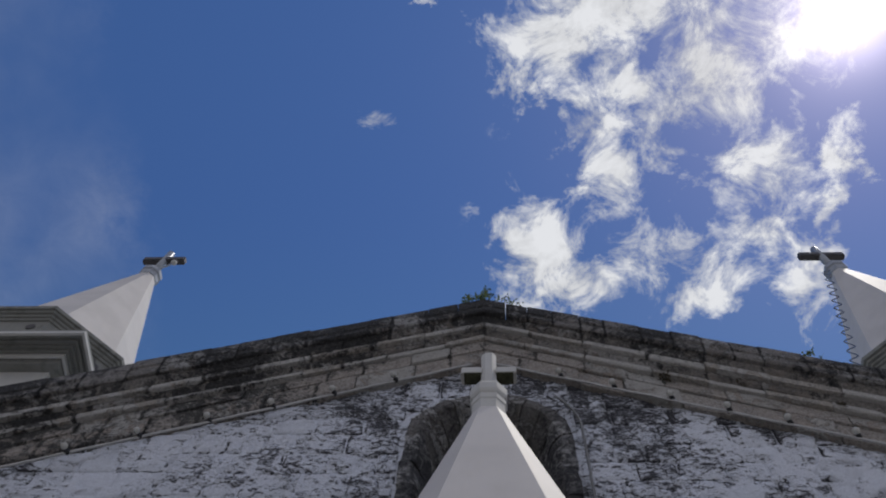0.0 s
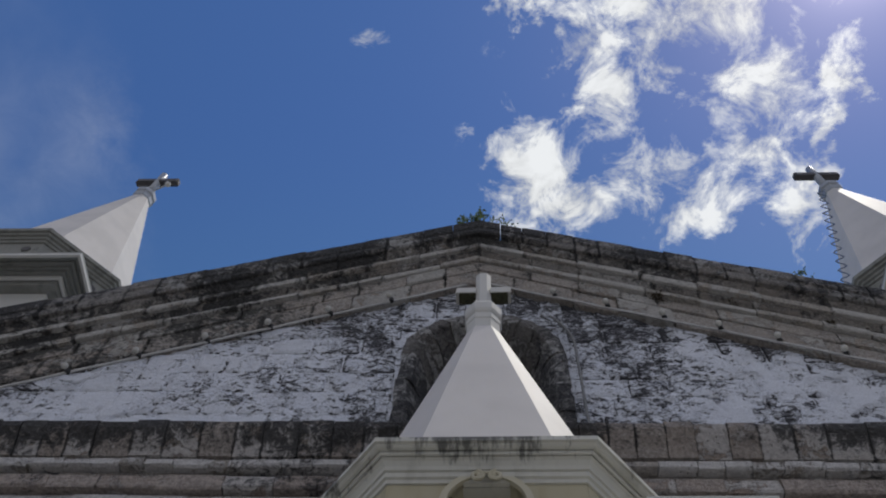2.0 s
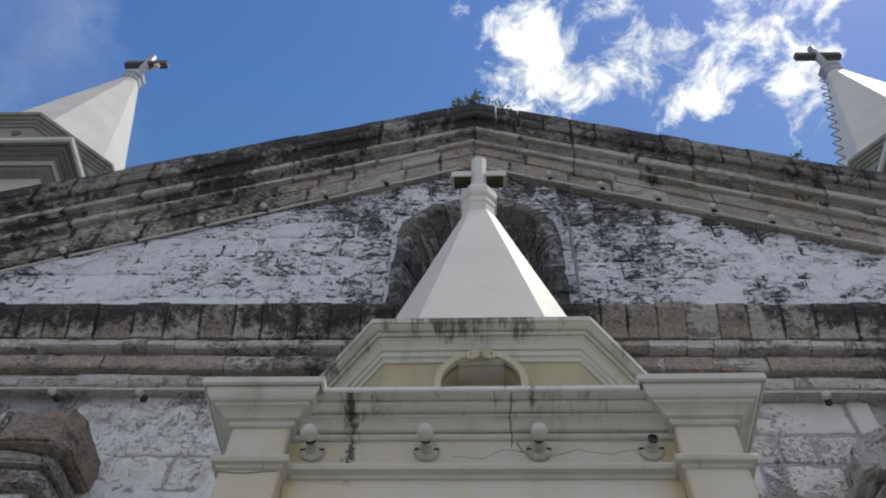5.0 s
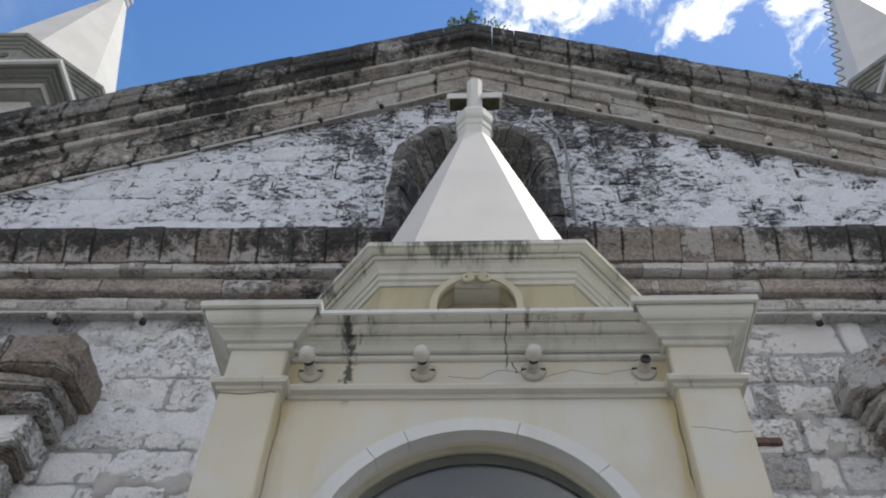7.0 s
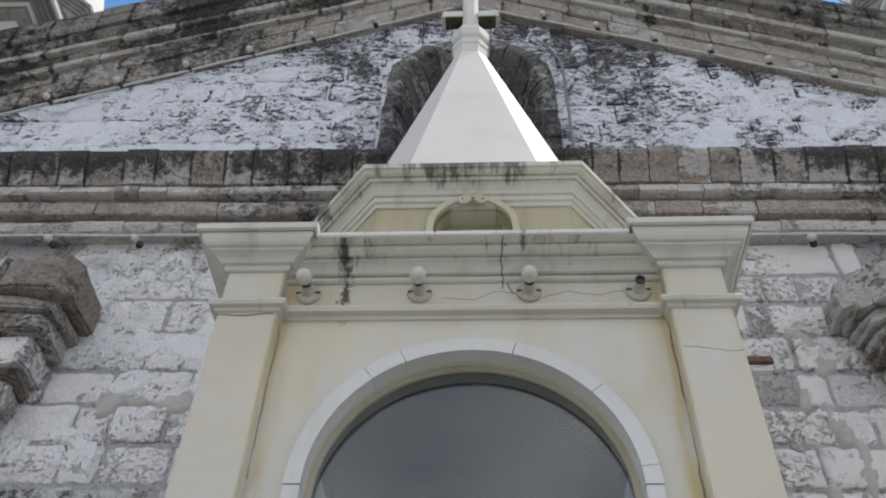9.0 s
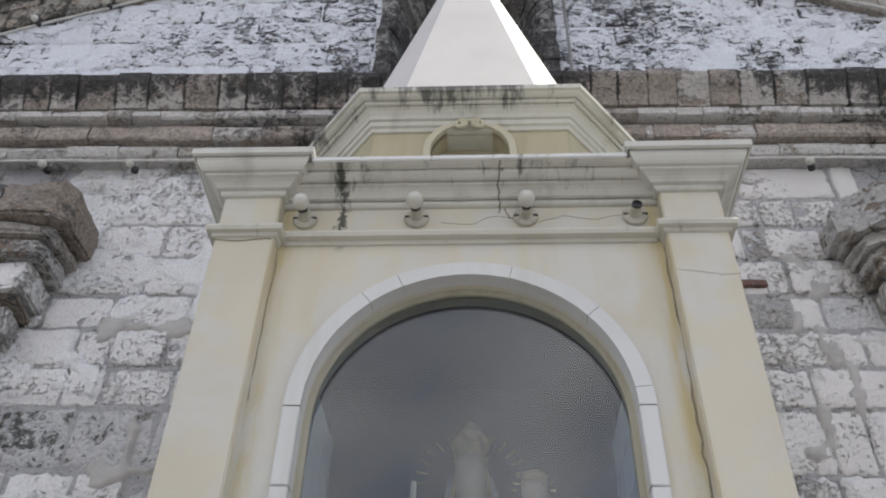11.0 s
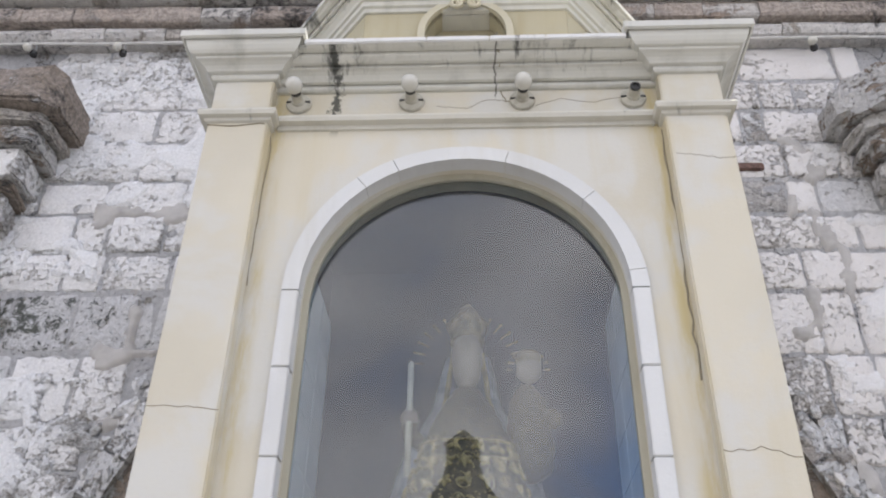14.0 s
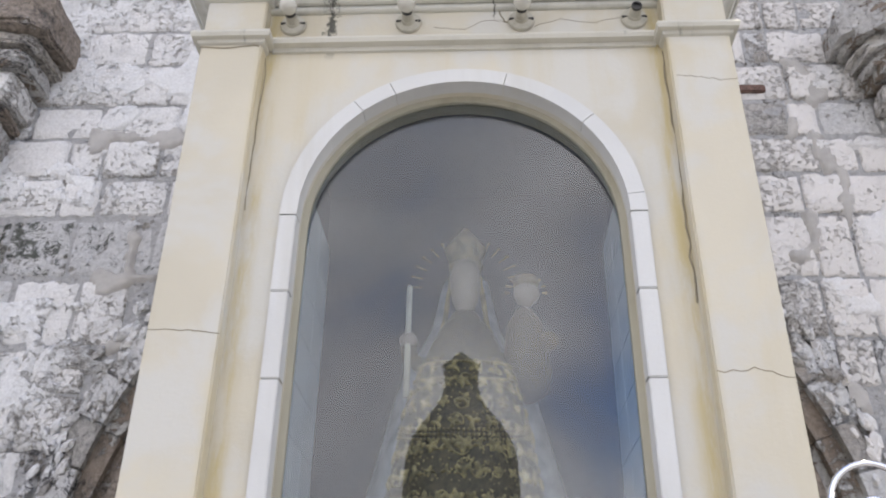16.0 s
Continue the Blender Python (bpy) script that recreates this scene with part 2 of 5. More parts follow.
def plaster(name, colour, stain, streak, drip=0.0, rough=0.75, band=None, faded=None, runs_at=None, leak=False):
    """Painted render with faded patches, ochre run-off and, where wet, black drips."""
    m, nt, bsdf, place = material(name, rough)
    big = grain(nt, place, 1.6, 3.0, 0.5)
    runs = grain(nt, stretched(nt, place, 5.0, 5.0, 0.6), 1.0, 6.0, 0.62, 0.3)
    fine = grain(nt, place, 55.0, 5.0, 0.65)
    col = blend(nt, ramp(nt, big, 0.35, 0.7), colour, tuple(c * 0.9 for c in colour))
    if faded:
        col = blend(nt, ramp(nt, grain(nt, place, 2.6, 5.0, 0.55, 0.4), 0.42, 0.62), col, faded)
    col = blend(nt, calc(nt, "MULTIPLY", ramp(nt, runs, 0.48, 0.72), streak), col, stain)
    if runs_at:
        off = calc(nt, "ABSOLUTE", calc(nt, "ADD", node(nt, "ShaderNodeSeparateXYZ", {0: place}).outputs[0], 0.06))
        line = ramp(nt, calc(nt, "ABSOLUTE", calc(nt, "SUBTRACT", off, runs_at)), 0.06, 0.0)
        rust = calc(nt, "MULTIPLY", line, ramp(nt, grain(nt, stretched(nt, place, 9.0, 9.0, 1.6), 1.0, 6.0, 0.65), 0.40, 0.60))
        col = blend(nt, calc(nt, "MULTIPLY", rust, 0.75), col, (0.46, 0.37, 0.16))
    col = blend(nt, ramp(nt, fine, 0.62, 0.8, 0.0, 0.25), col, tuple(c * 0.7 for c in colour))
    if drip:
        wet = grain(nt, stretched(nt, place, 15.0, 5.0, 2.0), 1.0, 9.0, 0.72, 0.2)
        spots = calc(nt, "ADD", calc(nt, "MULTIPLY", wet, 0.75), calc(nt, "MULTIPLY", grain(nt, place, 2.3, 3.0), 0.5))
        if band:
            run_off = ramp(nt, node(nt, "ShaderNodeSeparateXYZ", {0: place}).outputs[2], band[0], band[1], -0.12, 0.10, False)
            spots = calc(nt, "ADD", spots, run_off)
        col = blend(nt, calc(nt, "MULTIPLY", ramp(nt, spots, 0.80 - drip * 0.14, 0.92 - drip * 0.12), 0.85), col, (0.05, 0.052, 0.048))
    if leak:
        axes = node(nt, "ShaderNodeSeparateXYZ", {0: place}).outputs
        off = calc(nt, "ABSOLUTE", calc(nt, "ADD", axes[0], 0.62))
        wet = calc(nt, "ADD", grain(nt, stretched(nt, place, 30.0, 20.0, 22.0), 1.0, 6.0, 0.7, 0.4), ramp(nt, off, 0.0, 0.075, 0.20, -0.30, False))
        wet = calc(nt, "MULTIPLY", ramp(nt, wet, 0.55, 0.68), ramp(nt, axes[2], 4.02, 4.12))
        col = blend(nt, calc(nt, "MULTIPLY", wet, 0.92), col, (0.045, 0.047, 0.04))
        wob = calc(nt, "MULTIPLY", calc(nt, "SUBTRACT", grain(nt, stretched(nt, place, 0.0, 0.0, 16.0), 1.0, 4.0), 0.5), 0.06)
        gap = calc(nt, "ABSOLUTE", calc(nt, "SUBTRACT", calc(nt, "SUBTRACT", axes[0], 0.075), wob))
        gap = calc(nt, "MULTIPLY", ramp(nt, gap, 0.005, 0.002), ramp(nt, axes[2], 4.24, 4.27))
        col = blend(nt, calc(nt, "MULTIPLY", gap, 0.85), col, (0.06, 0.055, 0.045))
    paint_to(nt, bsdf, col)
    relief(nt, bsdf, calc(nt, "ADD", fine, calc(nt, "MULTIPLY", big, 2.0)), 0.18, 0.006)
    return m


def plain(name, colour, rough=0.5, metal=0.0, vary=0.2, scale=18.0):
    m, nt, bsdf, place = material(name, rough, metal)
    n = grain(nt, place, scale, 5.0, 0.6)
    paint_to(nt, bsdf, blend(nt, ramp(nt, n, 0.3, 0.7), tuple(c * (1 - vary) for c in colour), colour))
    relief(nt, bsdf, n, 0.15, 0.004)
    return m


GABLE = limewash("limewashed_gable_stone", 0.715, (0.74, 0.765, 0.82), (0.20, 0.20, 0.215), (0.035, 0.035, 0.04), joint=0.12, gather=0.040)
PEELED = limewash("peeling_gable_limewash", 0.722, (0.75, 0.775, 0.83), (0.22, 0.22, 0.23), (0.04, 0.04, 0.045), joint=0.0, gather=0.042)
LOWER = limewash("limewashed_wall_stone", 0.715, (0.77, 0.765, 0.765), (0.46, 0.435, 0.41), (0.11, 0.105, 0.10), joint=0.09, dash=1.15, warm=0.8, soft=0.13, fleck=0.72)
FLAKED = limewash("flaking_limewash", 0.72, (0.78, 0.785, 0.795), (0.47, 0.455, 0.44), (0.10, 0.097, 0.094), joint=0.0, dash=1.2, warm=0.5, soft=0.14, fleck=0.68)
CEMENT = plain("smooth_cement_pointing", (0.43, 0.415, 0.40), 0.85, 0.0, 0.22, 9.0)
CRUST = masonry("crusted_wall_stone", 1.02, 0.82, (0.44, 0.425, 0.41), (0.78, 0.78, 0.79), crack=0.6)
CORNICE = masonry("weathered_cornice_stone", 1.14, 0.78, (0.44, 0.385, 0.345), (0.66, 0.63, 0.60), streak=0.20)
# Paler, more limed: the light that moulding faces catch is in the colour.
MOULDED = masonry("pale_lit_moulding_stone", 0.99, 0.795, (0.46, 0.43, 0.395), (0.74, 0.72, 0.70), streak=0.15)
LEDGE_TOP = masonry("blotched_ledge_stone", 1.14, 0.768, (0.36, 0.32, 0.285), (0.56, 0.53, 0.50), (0.024, 0.024, 0.024), streak=0.32, crown=(6.22, 6.50))
COPING = masonry("blackened_coping_stone", 1.12, 0.765, (0.27, 0.256, 0.238), (0.44, 0.43, 0.41), (0.022, 0.022, 0.022), streak=0.25, crown=(9.75, 10.35), pitch=0.442)
FRIEZE = masonry("brown_frieze_stone", 1.15, 0.85, (0.41, 0.375, 0.335), (0.52, 0.50, 0.46), (0.03, 0.03, 0.028), streak=0.22, crown=(9.05, 9.75), pitch=0.442)
# Paler than the frieze, with the light on the fillet faces painted in.
FILLET = masonry("lit_fillet_stone", 1.00, 0.87, (0.46, 0.43, 0.385), (0.62, 0.60, 0.56), (0.026, 0.026, 0.025), streak=0.25, crown=(9.2, 10.3), pitch=0.442)
# Black growth over a stone darkened by the shade of the recessed courses.
HOLLOW = masonry("shaded_hollow_stone", 1.16, 0.795, (0.26, 0.24, 0.215), (0.42, 0.40, 0.37), (0.022, 0.022, 0.022), streak=0.25, crown=(9.2, 10.3), pitch=0.442)
CAPITAL = masonry("brown_capital_stone", 1.08, 0.785, (0.33, 0.28, 0.24), (0.62, 0.61, 0.60), (0.03, 0.03, 0.03), streak=0.12)
MORTAR = masonry("grey_mortar", 0.98, 0.86, (0.26, 0.25, 0.24), (0.52, 0.52, 0.53), crack=0.6)
MOSSY = masonry("mossy_wall_stone", 1.02, 0.765, (0.34, 0.335, 0.315), (0.70, 0.70, 0.71), (0.045, 0.05, 0.042), crack=0.5)
NICHE = masonry("stained_surround_stone", 1.06, 0.775, (0.20, 0.192, 0.182), (0.50, 0.49, 0.47), (0.028, 0.028, 0.03), streak=0.22)
# Dark olive: moss plus the shade under the cross's arms.
MOSS_SHADE = plain("shaded_mossy_arm_soffit", (0.075, 0.075, 0.042), 0.9, 0.0, 0.5, 25.0)
ROBE = plain("olive_brocade", (0.17, 0.135, 0.075), 0.5, 0.0, 0.6, 45.0)
BRAID = plain("gold_braid", (0.60, 0.49, 0.24), 0.36, 0.0, 0.7, 26.0)
# Duller than the braid: the case's dim upper part is put into this gold.
DIM_GOLD = plain("dim_crown_gold", (0.42, 0.34, 0.22), 0.5, 0.0, 0.6, 30.0)
MANTLE = plain("silver_blue_mantle", (0.44, 0.46, 0.47), 0.55, 0.0, 0.5, 22.0)
CARVED = plain("varnished_face_wood", (0.42, 0.35, 0.29), 0.45, 0.0, 0.3, 12.0)
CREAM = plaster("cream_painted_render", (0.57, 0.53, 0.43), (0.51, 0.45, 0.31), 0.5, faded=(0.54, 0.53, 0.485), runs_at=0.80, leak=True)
PALE = plaster("pale_painted_render", (0.58, 0.57, 0.53), (0.45, 0.42, 0.33), 0.3)
TRIM = plaster("stained_trim_paint", (0.545, 0.53, 0.465), (0.36, 0.345, 0.28), 0.5, drip=0.6)
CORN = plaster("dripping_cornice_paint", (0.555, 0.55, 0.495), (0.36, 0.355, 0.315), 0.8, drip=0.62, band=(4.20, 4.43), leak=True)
CAPS = plaster("dusty_cap_paint", (0.56, 0.555, 0.505), (0.36, 0.355, 0.315), 0.8)
EAVE = plaster("mossy_eave_paint", (0.55, 0.54, 0.475), (0.36, 0.35, 0.30), 0.7, drip=0.9, band=(5.02, 5.20))
SLAB = plaster("bleached_slab_paint", (0.66, 0.66, 0.64), (0.40, 0.39, 0.35), 0.4, drip=0.8)
YELLOW = plaster("yellow_lantern_render", (0.43, 0.39, 0.27), (0.33, 0.28, 0.16), 0.6)
ARCHED = plaster("yellowed_arch_paint", (0.51, 0.475, 0.36), (0.40, 0.36, 0.24), 0.5)
FRAME = plaster("dull_frame_paint", (0.42, 0.40, 0.32), (0.25, 0.23, 0.16), 0.6)
MARBLE = plaster("white_arch_trim", (0.59, 0.595, 0.585), (0.48, 0.47, 0.43), 0.5, rough=0.5)
ROOF = plaster("white_roof_paint", (0.64, 0.605, 0.56), (0.56, 0.525, 0.48), 0.35, rough=0.6)
TOWER = plaster("grey_tower_render", (0.24, 0.24, 0.215), (0.12, 0.12, 0.105), 0.7, drip=0.6)
IRON = plain("dark_iron", (0.10, 0.095, 0.095), 0.6, 0.3)
ZINC = plain("grey_zinc", (0.36, 0.38, 0.4), 0.45, 0.6)
WIRE = plain("blue_grey_wire", (0.14, 0.17, 0.24), 0.5)
CONDUIT = plain("painted_conduit", (0.52, 0.51, 0.49), 0.55)
BULB = plain("frosted_bulb", (0.52, 0.51, 0.46), 0.18, 0.0, 0.05)
SOCKET = plain("lamp_holder_paint", (0.46, 0.44, 0.37), 0.6, 0.0, 0.3)
RUBBER = plain("dark_socket", (0.03, 0.03, 0.03), 0.6)
STEEL = plain("polished_steel", (0.72, 0.72, 0.74), 0.12, 1.0, 0.05)
CRACK = plain("crack_shadow_and_dirt", (0.27, 0.235, 0.17), 0.95)
TILE = plain("blue_grey_tile", (0.60, 0.68, 0.73), 0.25, 0.0, 0.15, 6.0)
# Near-black blue: shade in the case and the pane's blue reflection, painted in.
DARK = plain("shaded_case_lining", (0.05, 0.056, 0.085), 0.8)
LEAF = plain("weed_leaf", (0.15, 0.22, 0.06), 0.6, 0.0, 0.5, 30.0)
DRY = plain("dry_weed", (0.11, 0.09, 0.06), 0.8, 0.0, 0.5, 30.0)
PIPE = plain("dull_pipe", (0.22, 0.22, 0.215), 0.6)
WOOD = plain("old_door_wood", (0.14, 0.10, 0.075), 0.7, 0.0, 0.4)
RUST = plain("rusted_iron_tie", (0.17, 0.10, 0.08), 0.85, 0.0, 0.6, 40.0)
PAVING = plain("concrete_paving", (0.33, 0.315, 0.295), 0.85, 0.0, 0.3, 3.0)
WAX = plain("ivory_wax", (0.72, 0.68, 0.55), 0.4)


def glass():
    m = bpy.data.materials.new("window_glass")
    m.use_nodes = True
    nt = m.node_tree
    nt.nodes.clear()
    clear = node(nt, "ShaderNodeBsdfTransparent", {"Color": (0.80, 0.83, 0.85, 1)})
    shine = node(nt, "ShaderNodeBsdfGlossy", {"Color": (1, 1, 1, 1), "Roughness": 0.01})
    edge = node(nt, "ShaderNodeLayerWeight", {"Blend": 0.5}).outputs["Facing"]
    both = calc(nt, "ADD", calc(nt, "MULTIPLY", calc(nt, "POWER", edge, 5.0), 0.94), 0.062, clamp=True)
    mix = node(nt, "ShaderNodeMixShader", {0: both, 1: clear.outputs[0], 2: shine.outputs[0]})
    node(nt, "ShaderNodeOutputMaterial", {0: mix.outputs[0]})
    return m


GLASS = glass()


# ---- mesh helpers ----
FAC = pose(0, 0, 0, 0, 0, 0.9)         # the old front stands a touch askew to the shrine
AXIS = -0.06                           # the shrine's middle


def part(name, bm, mat, parent=None, label="", smooth=False):
    """Links a bmesh as one mesh object, under parent where one is given."""
    me = bpy.data.meshes.new(name)
    bmesh.ops.recalc_face_normals(bm, faces=bm.faces[:])
    bm.to_mesh(me)
    bm.free()
    me.materials.append(mat)
    if smooth:
        for p in me.polygons:
            p.use_smooth = True
    ob = new(name, me)
    ob.parent = parent
    if label:
        tagged(ob, label)
    return ob


def thing(name, label, category, at=(0, 0, 0), group="", kind="", m=None):
    ob = new(name)
    ob.matrix_world = (m or Matrix()) @ Matrix.Translation(at)
    ob.empty_display_size = 0.1
    return tagged(ob, label, category, group, kind)


def box(bm, x0, x1, y0, y1, z0, z1, bevel=0.0):
    made = bmesh.ops.create_cube(bm, size=1.0)["verts"]
    for v in made:
        v.co = Vector(((x0 + x1) / 2 + v.co.x * (x1 - x0), (y0 + y1) / 2 + v.co.y * (y1 - y0), (z0 + z1) / 2 + v.co.z * (z1 - z0)))
    if bevel:
        edges = list({e for v in made for e in v.link_edges})
        bmesh.ops.bevel(bm, geom=edges, offset=bevel, segments=2, affect="EDGES")
    return bm


def boxed(*a, **k):
    return box(bmesh.new(), *a, **k)


def prism(bm, pts, y0, y1):
    """A solid whose outline in x and z is pts, from y0 to y1."""
    front = [bm.verts.new((x, y0, z)) for x, z in pts]
    back = [bm.verts.new((x, y1, z)) for x, z in pts]
    faces = [bm.faces.new(front), bm.faces.new(back[::-1])]
    n = len(pts)
    for i in range(n):
        bm.faces.new((front[i], back[i], back[(i + 1) % n], front[(i + 1) % n]))
    for f in faces:
        f.normal_update()
    bmesh.ops.triangulate(bm, faces=faces, ngon_method="EAR_CLIP")
    return bm


def run(bm, prof, x0, x1, f0=None, f1=None):
    """A moulding: the profile of (y, z) drawn from x0 to x1; f0, f1 shift z at its ends."""
    a = [bm.verts.new((x0, y, z + (f0 or 0.0))) for y, z in prof]
    b = [bm.verts.new((x1, y, z + (f1 or 0.0))) for y, z in prof]
    n = len(prof)
    for i in range(n):
        bm.faces.new((a[i], a[(i + 1) % n], b[(i + 1) % n], b[i]))
    caps = [bm.faces.new(a[::-1]), bm.faces.new(b)]
    for f in caps:
        f.normal_update()
    bmesh.ops.triangulate(bm, faces=caps, ngon_method="EAR_CLIP")
    return bm


def grown(pts, d):
    """The convex outline pts (counter-clockwise) moved out by d."""
    out, n = [], len(pts)
    for i in range(n):
        p, a, b = Vector(pts[i]), Vector(pts[i - 1]), Vector(pts[(i + 1) % n])
        u, v = (p - a).normalized(), (b - p).normalized()
        nu, nv = Vector((u.y, -u.x)), Vector((v.y, -v.x))
        out.append(p + (nu + nv) * (d / (1 + nu.dot(nv))))
    return out


def rings(bm, outline, prof, close=True):
    """Loops of the outline, moved out by d at height z for each (d, z) of prof, skinned."""
    loops = []
    for d, z in prof:
        loops.append([bm.verts.new((p[0], p[1], z)) for p in grown(outline, d)])
    n = len(outline)
    for lo, hi in zip(loops, loops[1:]):
        for i in range(n):
            bm.faces.new((lo[i], lo[(i + 1) % n], hi[(i + 1) % n], hi[i]))
    if close:
        bm.faces.new(loops[0][::-1])
        bm.faces.new(loops[-1])
    return bm


def grooved(prof, sign, w=0.009, h=0.009):
    """Cuts a shadow groove into each underside of a moulding's profile; sign: the way that is outward."""
    out = []
    for a, b in zip(prof, prof[1:]):
        out.append(a)
        if (b[0] - a[0]) * sign > 0.018 and abs(b[1] - a[1]) < 0.016:
            out += [(a[0] + sign * 0.002, a[1] + h), (a[0] + sign * w, a[1] + h), (a[0] + sign * w, a[1])]
    return out + [prof[-1]]


def octagon(x, y, side_half, flat):
    """An octagon about (x, y): half the front side, half the width across flats."""
    a, b = side_half, flat
    return [(x - a, y - b), (x + a, y - b), (x + b, y - a), (x + b, y + a), (x + a, y + b), (x - a, y + b), (x - b, y + a), (x - b, y - a)]


def tube(bm, pts, r, n=8, closed=False):
    pts = [Vector(p) for p in pts]
    loops = []
    for i, p in enumerate(pts):
        a = pts[i - 1] if (i or closed) else p
        b = pts[(i + 1) % len(pts)] if (i + 1 < len(pts) or closed) else p
        t = (b - a).normalized()
        u = t.cross(Vector((0.31, 0.9, 0.2))).normalized()
        w = t.cross(u)
        loops.append([bm.verts.new(p + (u * math.cos(k * 2 * math.pi / n) + w * math.sin(k * 2 * math.pi / n)) * r) for k in range(n)])
    pairs = list(zip(loops, loops[1:])) + ([(loops[-1], loops[0])] if closed else [])
    for lo, hi in pairs:
        for k in range(n):
            bm.faces.new((lo[k], lo[(k + 1) % n], hi[(k + 1) % n], hi[k]))
    if not closed:
        bm.faces.new(loops[0][::-1])
        bm.faces.new(loops[-1])
    return bm


def lathe(bm, prof, at=(0, 0, 0), n=20, axis="z"):
    """A turned solid from (radius, height) pairs."""
    loops = []
    for r, h in prof:
        ring = []
        for k in range(n):
            c, s = math.cos(2 * math.pi * k / n) * r, math.sin(2 * math.pi * k / n) * r
            ring.append(bm.verts.new(Vector(at) + (Vector((c, s, h)) if axis == "z" else Vector((c, -h, s)))))
        loops.append(ring)
    for lo, hi in zip(loops, loops[1:]):
        for k in range(n):
            bm.faces.new((lo[k], lo[(k + 1) % n], hi[(k + 1) % n], hi[k]))
    bm.faces.new(loops[0][::-1])
    bm.faces.new(loops[-1])
    return bm


def ball(bm, at, r, n=16):
    bmesh.ops.create_uvsphere(bm, u_segments=n, v_segments=max(6, n * 2 // 3), radius=r, matrix=Matrix.Translation(at))
    return bm


def arc(cx, cz, r, a0, a1, n):
    return [(cx + r * math.cos(radians(a0 + (a1 - a0) * i / n)), cz + r * math.sin(radians(a0 + (a1 - a0) * i / n))) for i in range(n + 1)]


def joint_mesh(bm, name, mat):
    me = bpy.data.meshes.new(name)
    bmesh.ops.recalc_face_normals(bm, faces=bm.faces[:])
    bm.to_mesh(me)
    bm.free()
    me.materials.append(mat)
    return me


def block_mesh(mat, seed):
    """A unit stone, y from -0.5 (its worn face) to 0.5, with rounded, uneven edges."""
    r = random.Random(seed)
    bm = bmesh.new()
    cols, rows = (-0.5, -0.46, -0.33, -0.12, 0.1, 0.31, 0.455, 0.5), (-0.5, -0.44, -0.22, 0.02, 0.24, 0.435, 0.5)
    off = Vector((seed * 1.7, 0, seed * 0.9))
    grid = []
    for j, z in enumerate(rows):
        line = []
        for i, x in enumerate(cols):
            edge = i in (0, 7) or j in (0, 6)
            corner = i in (0, 7) and j in (0, 6)
            y = -0.5 + (0.14 if edge else 0.0) + (0.14 if corner else 0.0) + noise.noise(Vector((x * 3, 0, z * 2)) + off) * 0.17 + r.uniform(-0.03, 0.03)
            px, pz = x + r.uniform(-0.02, 0.02), z + r.uniform(-0.03, 0.03)
            if corner:
                px, pz = px * 0.965, pz * 0.955
            line.append(bm.verts.new((px, y, pz)))
        grid.append(line)
    for j in range(6):
        for i in range(7):
            bm.faces.new((grid[j][i], grid[j][i + 1], grid[j + 1][i + 1], grid[j + 1][i]))
    rim = grid[0][:] + [grid[j][7] for j in range(1, 7)] + grid[6][6::-1] + [grid[j][0] for j in range(5, 0, -1)]
    back = [bm.verts.new((v.co.x, 0.5, v.co.z)) for v in rim]
    for i in range(len(rim)):
        k = (i + 1) % len(rim)
        bm.faces.new((rim[k], rim[i], back[i], back[k]))
    me = joint_mesh(bm, "stone", mat)
    for p in me.polygons:
        p.use_smooth = True
    return me


# ---- ground ----
bm = bmesh.new()
bmesh.ops.create_grid(bm, x_segments=2, y_segments=2, size=600)
ground = part("ground", bm, PAVING)
tagged(ground, "pale concrete paving of the church square", "ground", kind="structure")

# ---- the church front ----
WALL_Y = 4.1
DOOR_X, DOOR_Z, DOOR_R = -0.015, 2.20, 1.905
pts = [(-5.4, 0), (DOOR_X - DOOR_R, 0)] + arc(DOOR_X, DOOR_Z, DOOR_R, 180, 0, 28) + [(DOOR_X + DOOR_R, 0), (5.2, 0), (5.2, 6.15), (-5.4, 6.15)]
wall_lower = part("wall_lower", prism(bmesh.new(), pts, WALL_Y, WALL_Y + 0.8), MORTAR)
wall_lower.matrix_world = FAC
tagged(wall_lower, "old coral stone church front with flaking limewash", "wall", kind="structure")

G_X, G_Z, G_SL, G_SR = -0.09, 9.31, 0.437, 0.447      # ridge of the gable's wall and its two slopes
NI_X, NI_Z, NI_W = -0.045, 7.97, 0.68                   # niche in the gable


def rake(x):
    return -(G_SL if x < G_X else G_SR) * abs(x - G_X)


pts = ([(-5.4, 6.15), (NI_X - NI_W, 6.15)] + arc(NI_X, NI_Z, NI_W * 0.97, 180, 0, 16) + [(NI_X + NI_W, 6.15), (5.2, 6.15), (5.2, G_Z + 0.5 + rake(5.2)), (G_X, G_Z + 0.5), (-5.4, G_Z + 0.5 + rake(-5.4))])
wall_gable = part("wall_gable", prism(bmesh.new(), pts, WALL_Y, WALL_Y + 0.8), GABLE)
wall_gable.matrix_world = FAC
tagged(wall_gable, "triangular gable wall of blotched limewashed stone", "wall", kind="structure")

niche_back = part("wall_niche", boxed(NI_X - 0.7, NI_X + 0.7, WALL_Y + 0.45, WALL_Y + 0.79, 6.3, 8.8), CAPITAL)
niche_back.matrix_world = FAC
tagged(niche_back, "dark stained back of the gable niche", "wall", kind="structure")
door_back = part("door_1", boxed(DOOR_X - 1.92, DOOR_X + 1.92, WALL_Y + 0.55, WALL_Y + 0.66, 0.01, 4.1), WOOD)
door_back.matrix_world = FAC
